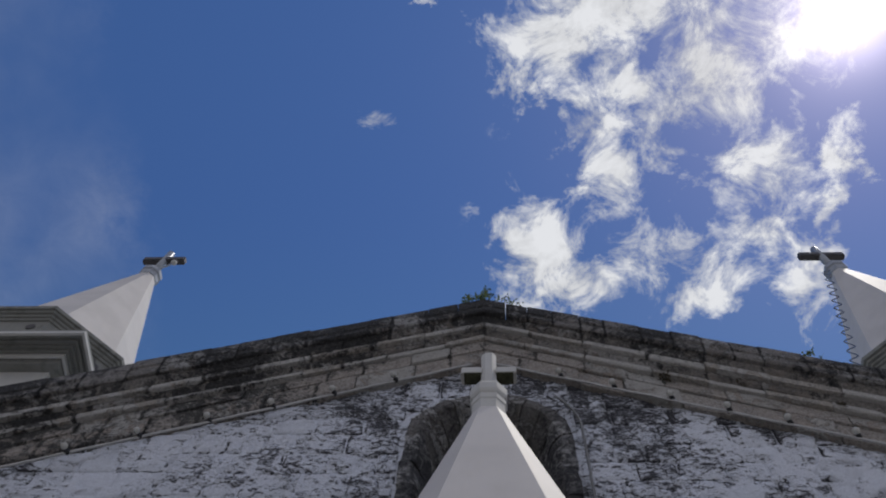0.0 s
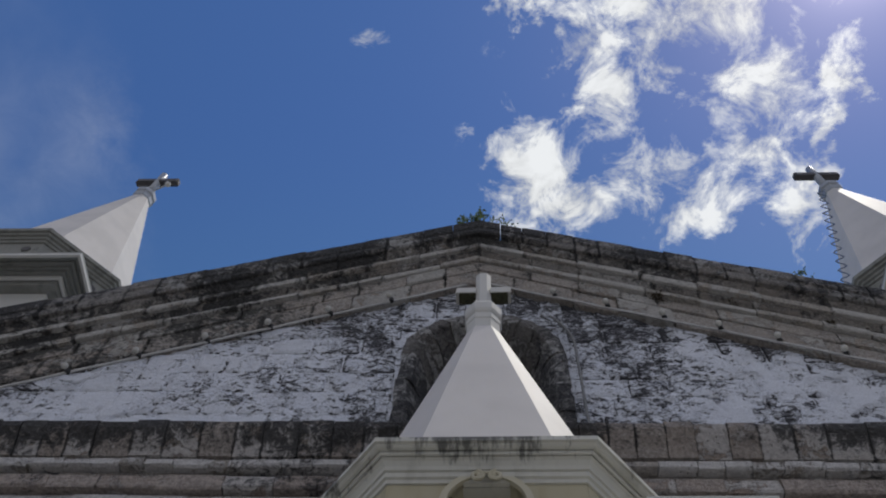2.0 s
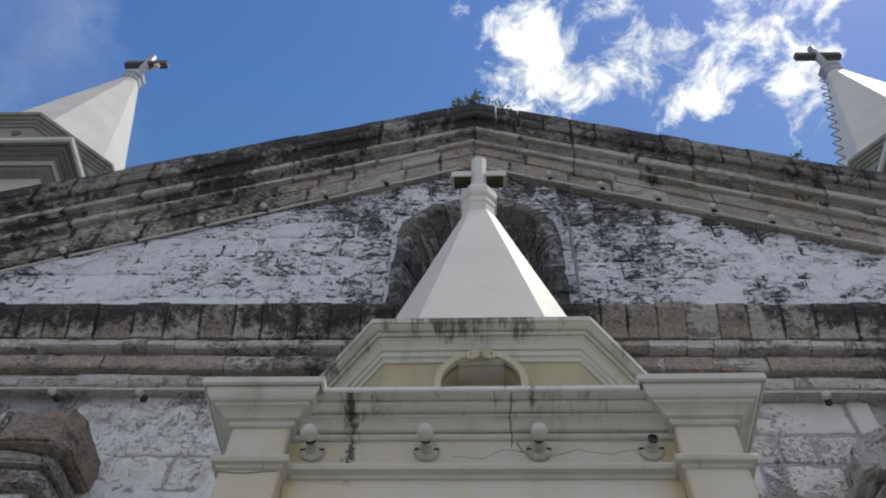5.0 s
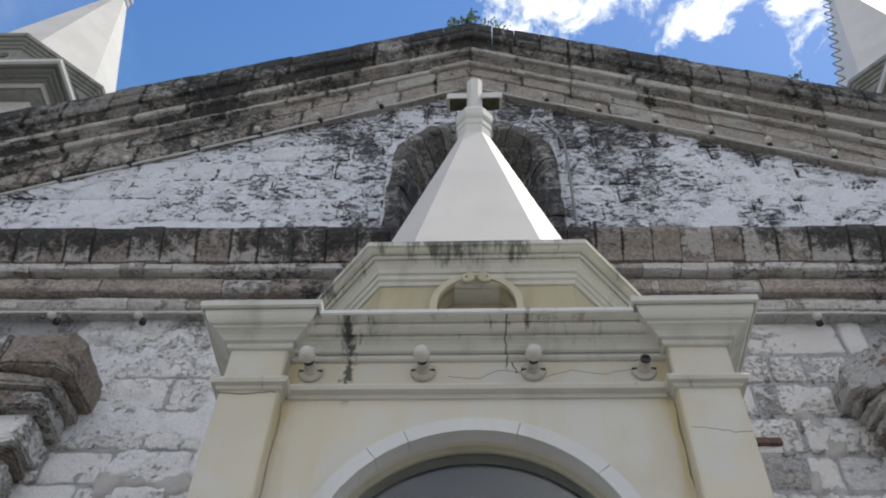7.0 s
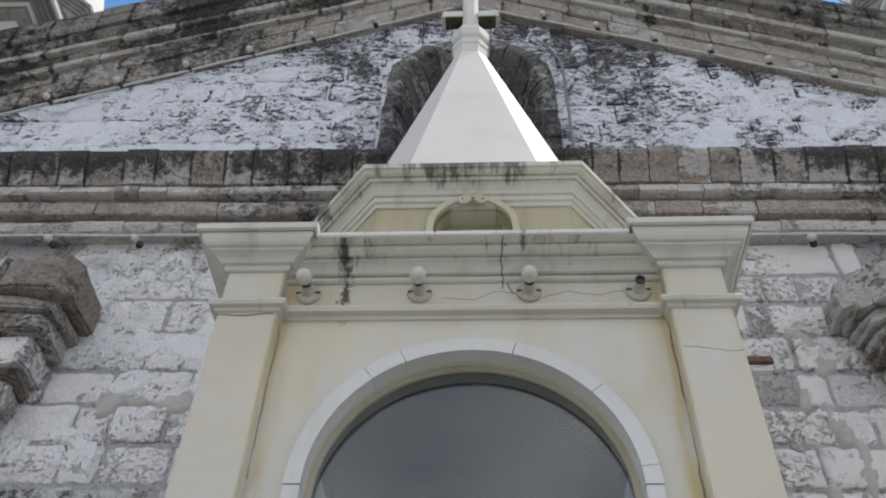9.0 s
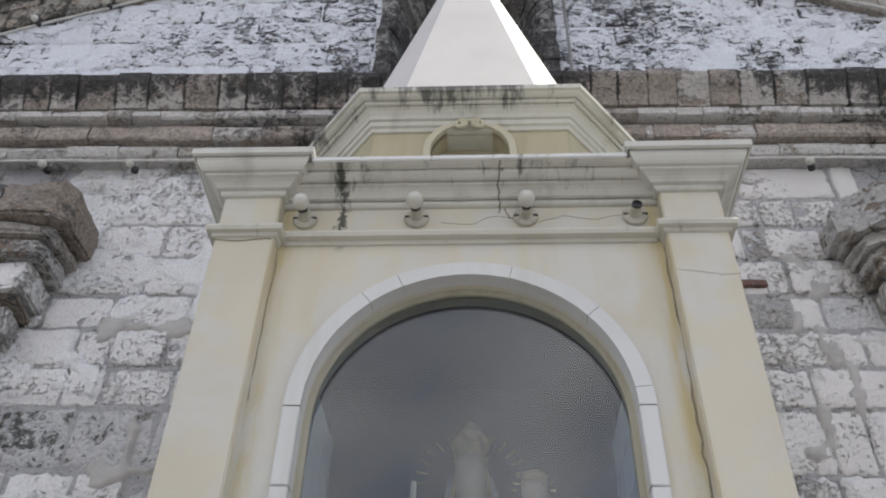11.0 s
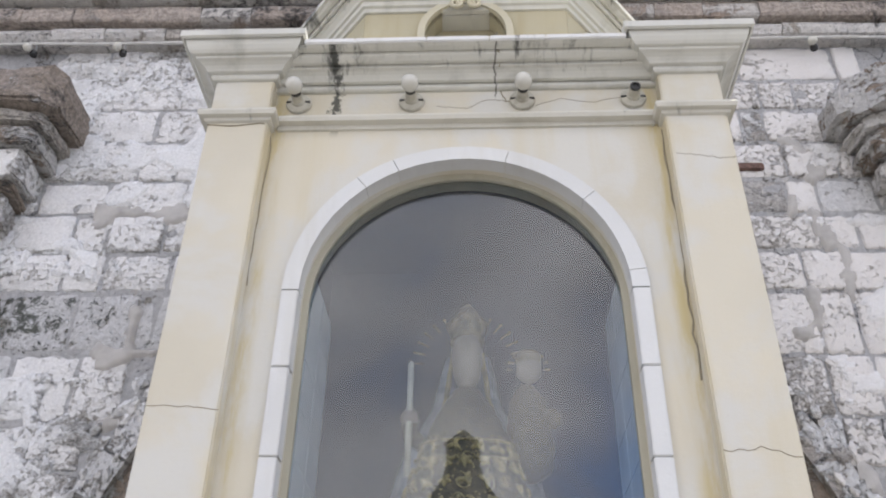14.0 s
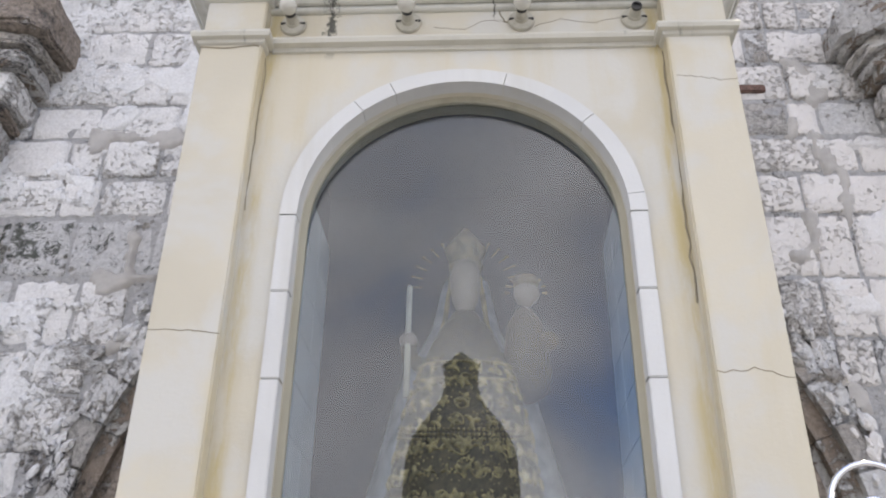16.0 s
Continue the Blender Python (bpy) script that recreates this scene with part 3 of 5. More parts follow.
tagged(door_back, "weathered brown wooden church door in the arch", "door", kind="structure")

# the nave behind
for nm, a in (("wall_nave_left", (-5.4, -4.7)), ("wall_nave_right", (4.5, 5.2))):
    w = part(nm, boxed(a[0], a[1], 4.95, 24, 0, 6.6), MORTAR)
    w.matrix_world = FAC
    tagged(w, "plain stone side wall of the nave", "wall", kind="structure")
bm = bmesh.new()
prism(bm, [(-5.8, 6.5), (G_X, 8.9), (5.6, 6.5), (5.6, 6.6), (G_X, 9.05), (-5.8, 6.6)], 4.92, 24)
w = part("roof", bm, ZINC)
w.matrix_world = FAC
tagged(w, "grey metal nave roof behind the gable", "roof", kind="structure")
w = part("wall_nave_back", boxed(-4.7, 4.5, 23.3, 24, 0, 6.55), MORTAR)
w.matrix_world = FAC
tagged(w, "plain stone back wall of the nave", "wall", kind="structure")

# horizontal cornice: courses of separate stones
LEDGE = [
    ("coping_stone", LEDGE_TOP, [(4.12, 6.305), (3.835, 6.307), (3.825, 6.34), (3.80, 6.39), (3.76, 6.45), (3.735, 6.50), (3.73, 6.55), (3.74, 6.57), (4.12, 6.575)], 0.215),
    ("moulded_stone", MOULDED, [(4.12, 6.235), (3.87, 6.235), (3.855, 6.245), (3.85, 6.29), (3.86, 6.30), (4.12, 6.302)], 0.215),
    ("hollow_stone", LEDGE_TOP, [(4.12, 6.195), (3.935, 6.195), (3.93, 6.22), (4.12, 6.222)], 0.5),
    ("fascia_stone", CORNICE, [(4.12, 6.075), (3.925, 6.075), (3.91, 6.09), (3.905, 6.18), (3.92, 6.192), (4.12, 6.193)], 0.36),
    ("roll_stone", MOULDED, [(4.12, 5.955), (4.03, 5.955), (3.985, 5.975), (3.965, 6.01), (3.965, 6.04), (3.985, 6.068), (4.12, 6.072)], 0.42),
]
cornice = thing("cornice", "horizontal stone cornice, blackened along its top", "cornice", kind="structure", m=FAC)
rr = random.Random(5)
for nm, mt, prof, long in LEDGE:
    x = -5.4
    while x < 5.2:
        step = min(long * rr.uniform(0.75, 1.3), 5.2 - x)
        dy, dz = rr.uniform(-0.005, 0.005), rr.uniform(-0.002, 0.002)
        k = rr.uniform(0.985, 1.01)
        part(nm, run(bmesh.new(), [(4.12 + (y - 4.12) * k + (dy + rr.uniform(-0.007, 0.007) if y < 4.1 else 0), z + dz + (rr.uniform(-0.004, 0.004) if y < 4.1 else 0)) for y, z in prof], x + 0.003, x + step - 0.003, rr.uniform(-0.003, 0.003), rr.uniform(-0.003, 0.003)), mt, cornice)
        x += step

# raking cornice
RAKE = [
    ("frieze_stone", FRIEZE, [(4.12, 9.20), (4.03, 9.21), (4.02, 9.23), (4.015, 9.42), (4.12, 9.425)], 0.42),
    ("frieze_stone", FRIEZE, [(4.12, 9.428), (4.02, 9.43), (4.005, 9.44), (4.00, 9.59), (4.12, 9.595)], 0.38),
    ("fillet_stone", FILLET, [(4.12, 9.598), (3.965, 9.60), (3.955, 9.61), (3.955, 9.655), (4.12, 9.66)], 0.45),
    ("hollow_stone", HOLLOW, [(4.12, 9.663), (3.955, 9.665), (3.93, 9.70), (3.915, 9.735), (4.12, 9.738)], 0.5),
    ("fillet_stone", FILLET, [(4.12, 9.741), (3.885, 9.743), (3.875, 9.755), (3.875, 9.81), (4.12, 9.815)], 0.45),
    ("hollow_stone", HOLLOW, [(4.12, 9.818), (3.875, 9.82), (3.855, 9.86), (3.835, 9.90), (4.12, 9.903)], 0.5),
    ("coping_stone", COPING, [(4.5, 9.906), (3.80, 9.908), (3.785, 9.93), (3.785, 10.0), (3.795, 10.01), (3.775, 10.04), (3.775, 10.17), (3.80, 10.20), (4.5, 10.21)], 0.29),
]
raking = thing("raking_cornice", "sloping stone cornice of the gable, black with growth", "cornice", kind="structure", m=FAC)
for side in (-1, 1):
    for nm, mt, prof, long in RAKE:
        x = 0.0
        end = 5.31 if side < 0 else 5.29
        while x < end:
            step = min(long * rr.uniform(0.75, 1.35), end - x)
            xa, xb = G_X + side * (x + (0.0 if x == 0 else 0.004)), G_X + side * (x + step - 0.004)
            z_low = prof[0][1]
            dy = rr.uniform(-0.009, 0.009) * (0.3 if z_low > 9.9 else 1.0)
            k = rr.uniform(0.98, 1.015) if z_low < 9.9 else rr.uniform(0.99, 1.01)
            part(nm, run(bmesh.new(), [(4.12 + (y - 4.12) * k + dy + rr.uniform(-0.007, 0.007) if y < 4.1 else y, z + (rr.uniform(-0.004, 0.004) if y < 4.1 and z < 10 else 0)) for y, z in prof], xa, xb, rake(xa) + rr.uniform(-0.004, 0.004) * (z_low < 9.9), rake(xb) + rr.uniform(-0.004, 0.004) * (z_low < 9.9)), mt, raking)
            x += step

# niche surround in the gable
surround = thing("niche_surround", "arched surround of black stained stones round the niche", "niche", kind="structure", m=FAC)
SPLAY = [(0.725, 0.06), (0.72, -0.035), (0.70, -0.05), (0.63, -0.05), (0.60, -0.035), (0.565, 0.03), (0.535, 0.10), (0.50, 0.19), (0.46, 0.34), (0.46, 0.42), (0.725, 0.42)]


def surround_stone(spots, name):
    """One stone of the splayed surround; spots: (centre, outward way) along it."""
    bm = bmesh.new()
    dy, grow = rr.uniform(-0.010, 0.010), rr.uniform(-0.012, 0.012)
    loops = []
    for c, out in spots:
        loop = []
        for r, y in SPLAY:
            p = Vector((c[0] + out[0] * (r + grow * (r > 0.55)), WALL_Y + y + dy, c[1] + out[1] * (r + grow * (r > 0.55))))
            loop.append(bm.verts.new(p + noise.noise_vector(p * 7.0) * 0.022 + noise.noise_vector(p * 19.0) * 0.010))
        loops.append(loop)
    n = len(SPLAY)
    for lo, hi in zip(loops, loops[1:]):
        for i in range(n):
            bm.faces.new((lo[i], lo[(i + 1) % n], hi[(i + 1) % n], hi[i]))
    caps = [bm.faces.new(loops[0][::-1]), bm.faces.new(loops[-1])]
    bmesh.ops.triangulate(bm, faces=caps, ngon_method="EAR_CLIP")
    part(name, bm, NICHE, surround)


for side in (-1, 1):
    z = 6.575
    while z < NI_Z - 0.05:
        h = min(rr.uniform(0.26, 0.42), NI_Z - z)
        if NI_Z - z - h < 0.12:
            h = NI_Z - z
        surround_stone([((NI_X, z + 0.004 + (h - 0.008) * k / 4), (side, 0)) for k in range(5)], "jamb_stone")
        z += h
for i in range(9):
    turns = [radians(180 - i * 20 - 0.5 - 19 * k / 4) for k in range(5)]
    surround_stone([((NI_X, NI_Z), (math.cos(a), math.sin(a) * 0.93)) for a in turns], "voussoir")

# arch stones of the church door
door_arch = thing("door_arch", "ring of worn grey arch stones over the church door", "arch", kind="structure", m=FAC)
for i in range(26):
    a0, a1 = 180 - i * 6.92 - 0.25, 180 - (i + 1) * 6.92 + 0.25
    ro = 2.03 + rr.uniform(-0.05, 0.05)
    part("voussoir", prism(bmesh.new(), arc(DOOR_X, DOOR_Z, DOOR_R - 0.012, a0, a1, 3) + arc(DOOR_X, DOOR_Z, ro, a1, a0, 3), WALL_Y - 0.02 + rr.uniform(-0.012, 0.012), WALL_Y + 0.1), CRUST, door_arch)
for r0, r1, y0 in ((1.80, 1.90, 0.03), (1.74, 1.81, 0.085), (1.66, 1.75, 0.06), (1.52, 1.67, 0.22)):
    for i in range(9):
        a0, a1 = 180 - i * 20 - 0.1, 180 - (i + 1) * 20 + 0.1
        bm = prism(bmesh.new(), arc(DOOR_X, DOOR_Z, r0, a0, a1, 8) + arc(DOOR_X, DOOR_Z, r1, a1, a0, 8), WALL_Y + y0, WALL_Y + 0.5)
        for v in bm.verts:
            v.co += noise.noise_vector(v.co * 3.0) * 0.012
        part("arch_moulding", bm, CAPITAL, door_arch)
# rubble pressed into the joint round the arch
for i in range(90):
    a = radians(rr.choice((rr.uniform(8, 48), rr.uniform(132, 172))))
    r = rr.uniform(1.92, 2.14)
    size = rr.uniform(0.02, 0.05)
    bm = bmesh.new()
    bmesh.ops.create_icosphere(bm, subdivisions=1, radius=1.0, matrix=Matrix.Translation((DOOR_X + r * math.cos(a), WALL_Y - 0.022, DOOR_Z + r * math.sin(a))) @ Matrix.Rotation(-a + rr.uniform(-0.5, 0.5), 4, "Y") @ Matrix.Diagonal((size * 0.7, 0.022, size * 1.3, 1)))
    for v in bm.verts:
        v.co += noise.noise_vector(v.co * 21.0) * 0.012
    part("rubble_stone", bm, rr.choice((CRUST, FLAKED, LOWER)), door_arch)

# the two flanking pilasters with stepped capitals
for side, x0, x1 in ((-1, -4.0, -2.73), (1, 2.5, 3.7)):
    pil = thing("stone_pilaster", "stone pilaster with a broken stepped capital" if side < 0 else "stone pilaster with a worn rounded capital", "pilaster", kind="structure", m=FAC)
    z = 0.0
    while z < 4.4:
        h = min(rr.uniform(0.27, 0.36), 4.42 - z)
        cut = rr.uniform(0.35, 0.65)
        xm = x0 + (x1 - x0) * cut
        for a, b in ((x0, xm - 0.006), (xm + 0.006, x1)):
            part("shaft_stone", boxed(a, b, 3.94 + rr.uniform(-0.012, 0.012), WALL_Y + 0.05, z + 0.005, z + h - 0.005, bevel=0.018), LOWER, pil)
        z += h
    steps = [(4.42, 4.60, 0.05, LOWER), (4.60, 4.665, 0.10, CAPITAL), (4.665, 4.86, 0.14, LOWER), (4.86, 5.0, 0.21, CAPITAL), (5.0, 5.085, 0.255, MOULDED), (5.085, 5.37, 0.32, CAPITAL)]
    split = x1 - 0.12 if side < 0 else x0 + 0.35
    courses = [(x0 - d, x1 + d, za, zb, d, mt) for za, zb, d, mt in steps[:-1]]
    za, zb, d, mt = steps[-1]
    courses += [(x0 - d, split - 0.006, za, zb, d, mt), (split + 0.006, x1 + d, za, zb - 0.012, d, mt)]
    for xa, xb, za, zb, d, mt in courses:
        bm = box(bmesh.new(), xa, xb, 3.94 - d, WALL_Y + 0.05, za + 0.003, zb - 0.003, bevel=0.018 if side < 0 else 0.045)
        bmesh.ops.subdivide_edges(bm, edges=[e for e in bm.edges if e.calc_length() > 0.12], cuts=6, use_grid_fill=True)
        for v in bm.verts:
            inner = (v.co.x - x1) if side < 0 else (x0 - v.co.x)
            if inner > 0 and v.co.y < 3.94:
                cut = max(0.0, inner + (3.94 - v.co.y) - d * (1.7 if side < 0 else 1.25))
                v.co.x += side * cut * 0.55
                v.co.y += cut * 0.45
            v.co += noise.noise_vector(v.co * 4.0) * (0.020 if side < 0 else 0.026) + noise.noise_vector(v.co * 11.0) * 0.016 + noise.noise_vector(v.co * 27.0) * 0.008
        part("capital_course", bm, mt, pil)


# ---- festoon lamps on conduits ----
def bulb_on_conduit(x, y, z, hung=False):
    b = thing("festoon_bulb", "small round bulb in a holder on the conduit", "light bulb", (x, y, z), "festoon bulbs", m=FAC)
    part("holder", lathe(bmesh.new(), [(0.02, -0.035), (0.024, -0.03), (0.024, 0.0), (0.015, 0.006)], (0.014, 0.014, 0)), RUBBER, b, "dark bulb holder")
    part("globe", ball(bmesh.new(), (-0.008, -0.034, -0.004), 0.031, 14), BULB, b, smooth=True)
    if hung:
        part("hanger", tube(bmesh.new(), [(0.014, 0.014, -0.02), (0.018, 0.022, 0.03), (0.006, 0.020, 0.082)], 0.006, 6), PIPE, b)
    return b


CON_Y = 3.985


def conduit_z(x):
    return 9.14 - (0.462 if x < G_X else 0.437) * abs(x - G_X)


for side, xs in ((-1, [-4.6, -4.07, -3.54, -3.02, -2.49, -1.98, -1.47, -0.93]), (1, [0.62, 1.09, 1.57, 2.02, 2.47, 2.95, 3.45, 4.0])):
    end = -5.3 if side < 0 else 5.1
    bm = bmesh.new()
    pts = []
    for i in range(31):
        x = G_X + side * 0.12 + (end - G_X) * i / 31
        pts.append((x, CON_Y, conduit_z(x) + 0.006 * math.sin(i * 1.7)))
    tube(bm, pts, 0.012)
    c = part("conduit", bm, CONDUIT, smooth=True)
    c.matrix_world = FAC
    tagged(c, "pale painted conduit along the sloping cornice", "conduit")
    for x in xs:
        bulb_on_conduit(x, CON_Y - 0.02, conduit_z(x) + 0.03)
for xa, xb, xs in ((-5.3, -1.1, (-4.1, -3.5, -2.9, -2.3)), (1.05, 5.1, (2.22, 2.82, 3.4, 4.0))):
    bm = tube(bmesh.new(), [(xa + (xb - xa) * i / 12, 3.99, 5.93 + 0.004 * math.sin(i * 2.1)) for i in range(13)], 0.012)
    c = part("conduit", bm, CONDUIT, smooth=True)
    c.matrix_world = FAC
    tagged(c, "pale painted conduit below the horizontal cornice", "conduit")
    for x in xs:
        bulb_on_conduit(x, 3.97, 5.85, True)
bm = tube(bmesh.new(), [(NI_X + 0.77, 3.99, 6.57)] + [(NI_X + 0.79, 3.99, 6.8 + i * 0.25) for i in range(5)] + [(x, 3.99, z) for x, z in arc(NI_X, NI_Z, 0.79, 5, 40, 6)], 0.012)
c = part("conduit", bm, PIPE, smooth=True)
c.matrix_world = FAC
tagged(c, "thin dull conduit round the niche surround", "conduit")

# ---- shrine ----
shrine = thing("shrine", "cream painted shrine with arched glass front and white spire", "shrine")
X = AXIS


def on(x):
    return X + x


A_Z, A_R = 3.269, 0.624
BODY_Y = 2.77
pts = [(on(-0.84), 0)] + [(on(-A_R), 0)] + arc(X, A_Z, A_R, 180, 0, 32) + [(on(A_R), 0), (on(0.84), 0), (on(0.84), 4.445), (on(-0.84), 4.445)]
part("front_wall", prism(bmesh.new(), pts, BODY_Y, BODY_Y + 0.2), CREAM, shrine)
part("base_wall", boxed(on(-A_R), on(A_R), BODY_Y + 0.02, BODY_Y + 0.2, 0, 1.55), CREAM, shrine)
for sgn in (-1, 1):
    a, b = sorted((on(sgn * 0.828), on(sgn * 1.085)))
    pil = part("pilaster", boxed(a, b, 2.70, 3.0, 0, 4.32, bevel=0.006), CREAM, shrine)
    part("side_wall", boxed(a + 0.02, b - 0.012, 3.002, 4.06, 0, 4.42), CREAM, shrine)
    rect = [(a, 2.70), (b, 2.70), (b, 3.0), (a, 3.0)]
    part("band", rings(bmesh.new(), rect, [(0.0, 4.06), (0.012, 4.066), (0.014, 4.08), (0.034, 4.084), (0.04, 4.10), (0.034, 4.116), (0.0, 4.12)]), TRIM, pil)
    part("capital", rings(bmesh.new(), rect, grooved([(0.002, 4.30), (0.014, 4.303), (0.020, 4.312), (0.018, 4.328), (0.036, 4.332), (0.042, 4.341), (0.052, 4.352), (0.066, 4.361), (0.082, 4.367), (0.083, 4.378), (0.098, 4.381), (0.108, 4.392), (0.118, 4.410), (0.124, 4.436), (0.145, 4.442), (0.145, 4.475), (0.0, 4.48)], 1)), CAPS, pil)
part("frieze_band", run(bmesh.new(), [(BODY_Y + 0.01, 4.066), (2.758, 4.07), (2.756, 4.088), (2.727, 4.092), (2.72, 4.108), (2.727, 4.124), (BODY_Y + 0.01, 4.130)], on(-0.80), on(0.80)), TRIM, shrine)
MID = [(BODY_Y + 0.01, 4.285), (2.757, 4.287), (2.748, 4.294), (2.746, 4.306), (2.750, 4.314), (2.728, 4.318), (2.721, 4.328), (2.711, 4.340), (2.698, 4.350), (2.683, 4.356), (2.683, 4.366), (2.660, 4.369), (2.647, 4.377), (2.638, 4.384), (2.634, 4.394), (2.602, 4.398), (2.594, 4.401), (2.588, 4.404)]
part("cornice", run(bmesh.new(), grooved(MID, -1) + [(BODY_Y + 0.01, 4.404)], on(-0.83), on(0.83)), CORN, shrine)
x = -0.69
for w in (0.22, 0.31, 0.27, 0.24, 0.342):
    part("cornice_slab", boxed(on(x + 0.001), on(x + w - 0.001), 2.578, 3.1, 4.404, 4.432, bevel=0.004), SLAB, shrine)
    x += w
part("top_slab", boxed(on(-1.2), on(1.2), 3.11, 4.06, 4.41, 4.45), TRIM, shrine)

# white arch trim, in cut lengths
for sgn in (-1, 1):
    zs = [1.5, 2.05, 2.62, 2.95, A_Z - 0.001]
    for za, zb in zip(zs, zs[1:]):
        a, b = sorted((on(sgn * (A_R - 0.004)), on(sgn * (A_R + 0.061))))
        part("arch_trim", boxed(a, b, BODY_Y - 0.022, BODY_Y + 0.05, za + 0.0015, zb - 0.0015, bevel=0.004), MARBLE, shrine)
ARCH_CUTS = [180, 129.6, 115.5, 74.5, 40.7, 6.7, 0]
for a0, a1 in zip(ARCH_CUTS, ARCH_CUTS[1:]):
    a0, a1 = a0 - 0.12, a1 + 0.12
    part("arch_trim", prism(bmesh.new(), arc(X, A_Z, A_R - 0.004, a0, a1, 6) + arc(X, A_Z, A_R + 0.061, a1, a0, 6), BODY_Y - 0.022, BODY_Y + 0.05), MARBLE, shrine)
# inner frame that holds the pane
GL_Y = 2.866
bm = bmesh.new()
outer = [(on(-A_R - 0.002), 1.5)] + arc(X, A_Z, A_R + 0.002, 180, 0, 32) + [(on(A_R + 0.002), 1.5)]
inner = [(on(-A_R + 0.026), 1.5)] + arc(X, A_Z, A_R - 0.026, 180, 0, 32) + [(on(A_R - 0.026), 1.5)]
prism(bm, outer + inner[::-1], GL_Y - 0.015, GL_Y + 0.012)
part("window_frame", bm, FRAME, shrine, "dull olive painted frame round the glass")
pane = part("pane", prism(bmesh.new(), [(on(-A_R + 0.024), 1.5)] + arc(X, A_Z, A_R - 0.024, 180, 0, 32) + [(on(A_R - 0.024), 1.5)], GL_Y, GL_Y + 0.006), GLASS, shrine, "arched clear glass pane that mirrors the clouds")
pane.visible_shadow = False

# lining of the glass case, with its shade put into the colour
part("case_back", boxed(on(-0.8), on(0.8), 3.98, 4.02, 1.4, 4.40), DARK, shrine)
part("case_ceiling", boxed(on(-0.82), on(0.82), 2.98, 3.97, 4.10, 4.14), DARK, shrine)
part("case_floor", boxed(on(-0.82), on(0.82), 2.98, 3.97, 1.40, 1.5), TILE, shrine)
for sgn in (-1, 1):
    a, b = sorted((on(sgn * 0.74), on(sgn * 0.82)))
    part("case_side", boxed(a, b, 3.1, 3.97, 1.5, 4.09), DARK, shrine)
    z = 1.5
    while z < 3.4:
        a, b = sorted((on(sgn * 0.62), on(sgn * 0.645)))
        for ya in (2.99, 3.225):
            part("tile", boxed(a, b, ya, ya + 0.23, z + 0.002, z + 0.198, bevel=0.003), TILE, shrine)
        z += 0.2

# lantern: chamfered turret on the shrine, with little arches
L_OUT = [(on(-0.50), 2.95), (on(0.50), 2.95), (on(0.80), 3.31), (on(0.80), 4.05), (on(-0.80), 4.05), (on(-0.80), 3.31)]
L_IN = [(on(-0.50), 3.07), (on(0.50), 3.07), (on(0.785), 3.35), (on(0.785), 4.05), (on(-0.785), 4.05), (on(-0.785), 3.35)]
lantern = part("lantern", rings(bmesh.new(), L_IN, [(0.0, 4.45), (0.0, 5.12)]), YELLOW, shrine, "yellow rendered turret with arched recesses")


def pierced(m, half, r, cz):
    """A face of the turret with an arched opening."""
    pts = [(-half, 4.452), (-r, 4.452)] + arc(0, cz, r, 180, 0, 18) + [(r, 4.452), (half, 4.452), (half, 5.12), (-half, 5.12)]
    f = part("turret_face", prism(bmesh.new(), pts, 0.0, 0.115), YELLOW, lantern)
    f.matrix_world = m
    ring = [(-r - 0.035, 4.452)] + arc(0, cz, r + 0.035, 180, 0, 18) + [(r + 0.035, 4.452), (r, 4.452)] + arc(0, cz, r, 0, 180, 18) + [(-r, 4.452)]
    f = part("arch_moulding", prism(bmesh.new(), ring, -0.03, 0.03), ARCHED, lantern)
    f.matrix_world = m


pierced(pose(X, 2.95, 0), 0.50, 0.20, 4.845)
for sgn in (-1, 1):
    pierced(pose(on(sgn * 0.65), 3.13, 0, 0, 0, sgn * 50.2), 0.23, 0.13, 4.80)
part("eave", rings(bmesh.new(), L_OUT, grooved([(-0.02, 5.005), (0.012, 5.007), (0.016, 5.03), (0.030, 5.036), (0.032, 5.062), (0.026, 5.072), (0.040, 5.076), (0.042, 5.098), (0.044, 5.102), (0.050, 5.110), (0.060, 5.122), (0.076, 5.132), (0.094, 5.137), (0.096, 5.150), (0.120, 5.154), (0.130, 5.160), (0.134, 5.168), (0.15, 5.17), (0.15, 5.20), (-0.02, 5.21)], 1)), EAVE, lantern)
bm = bmesh.new()
for sgn in (-1, 1):
    spiral = []
    for i in range(22):
        a = radians(90 + sgn * i * 26)
        q = 0.034 * (1 - i / 26)
        spiral.append((X + sgn * 0.048 + q * math.cos(a), 2.905, 5.025 + q * math.sin(a)))
    tube(bm, spiral, 0.012, 8)
tube(bm, [(X - 0.05, 2.905, 5.048), (X, 2.90, 5.04), (X + 0.05, 2.905, 5.048)], 0.01, 6)
part("scroll_keystone", bm, ARCHED, lantern, smooth=True)

# spire, collar and cross
SP_Y = 3.6
bm = bmesh.new()
base = [(on(-0.375), 2.91), (on(0.385), 2.91), (on(0.665), 3.16), (on(0.665), 4.02), (on(0.405), 4.05), (on(-0.405), 4.05), (on(-0.665), 4.02), (on(-0.665), 3.16)]
SP_X = -0.095
neck = octagon(SP_X, SP_Y, 0.058, 0.125)
lo = [bm.verts.new((p[0], p[1], 5.20)) for p in base]
hi = [bm.verts.new((p[0], p[1], 7.46)) for p in neck]
for i in range(8):
    bm.faces.new((lo[i], lo[(i + 1) % 8], hi[(i + 1) % 8], hi[i]))
bm.faces.new(lo[::-1])
bm.faces.new(hi)
part("spire", bm, ROOF, shrine, "smooth white eight-sided spire")
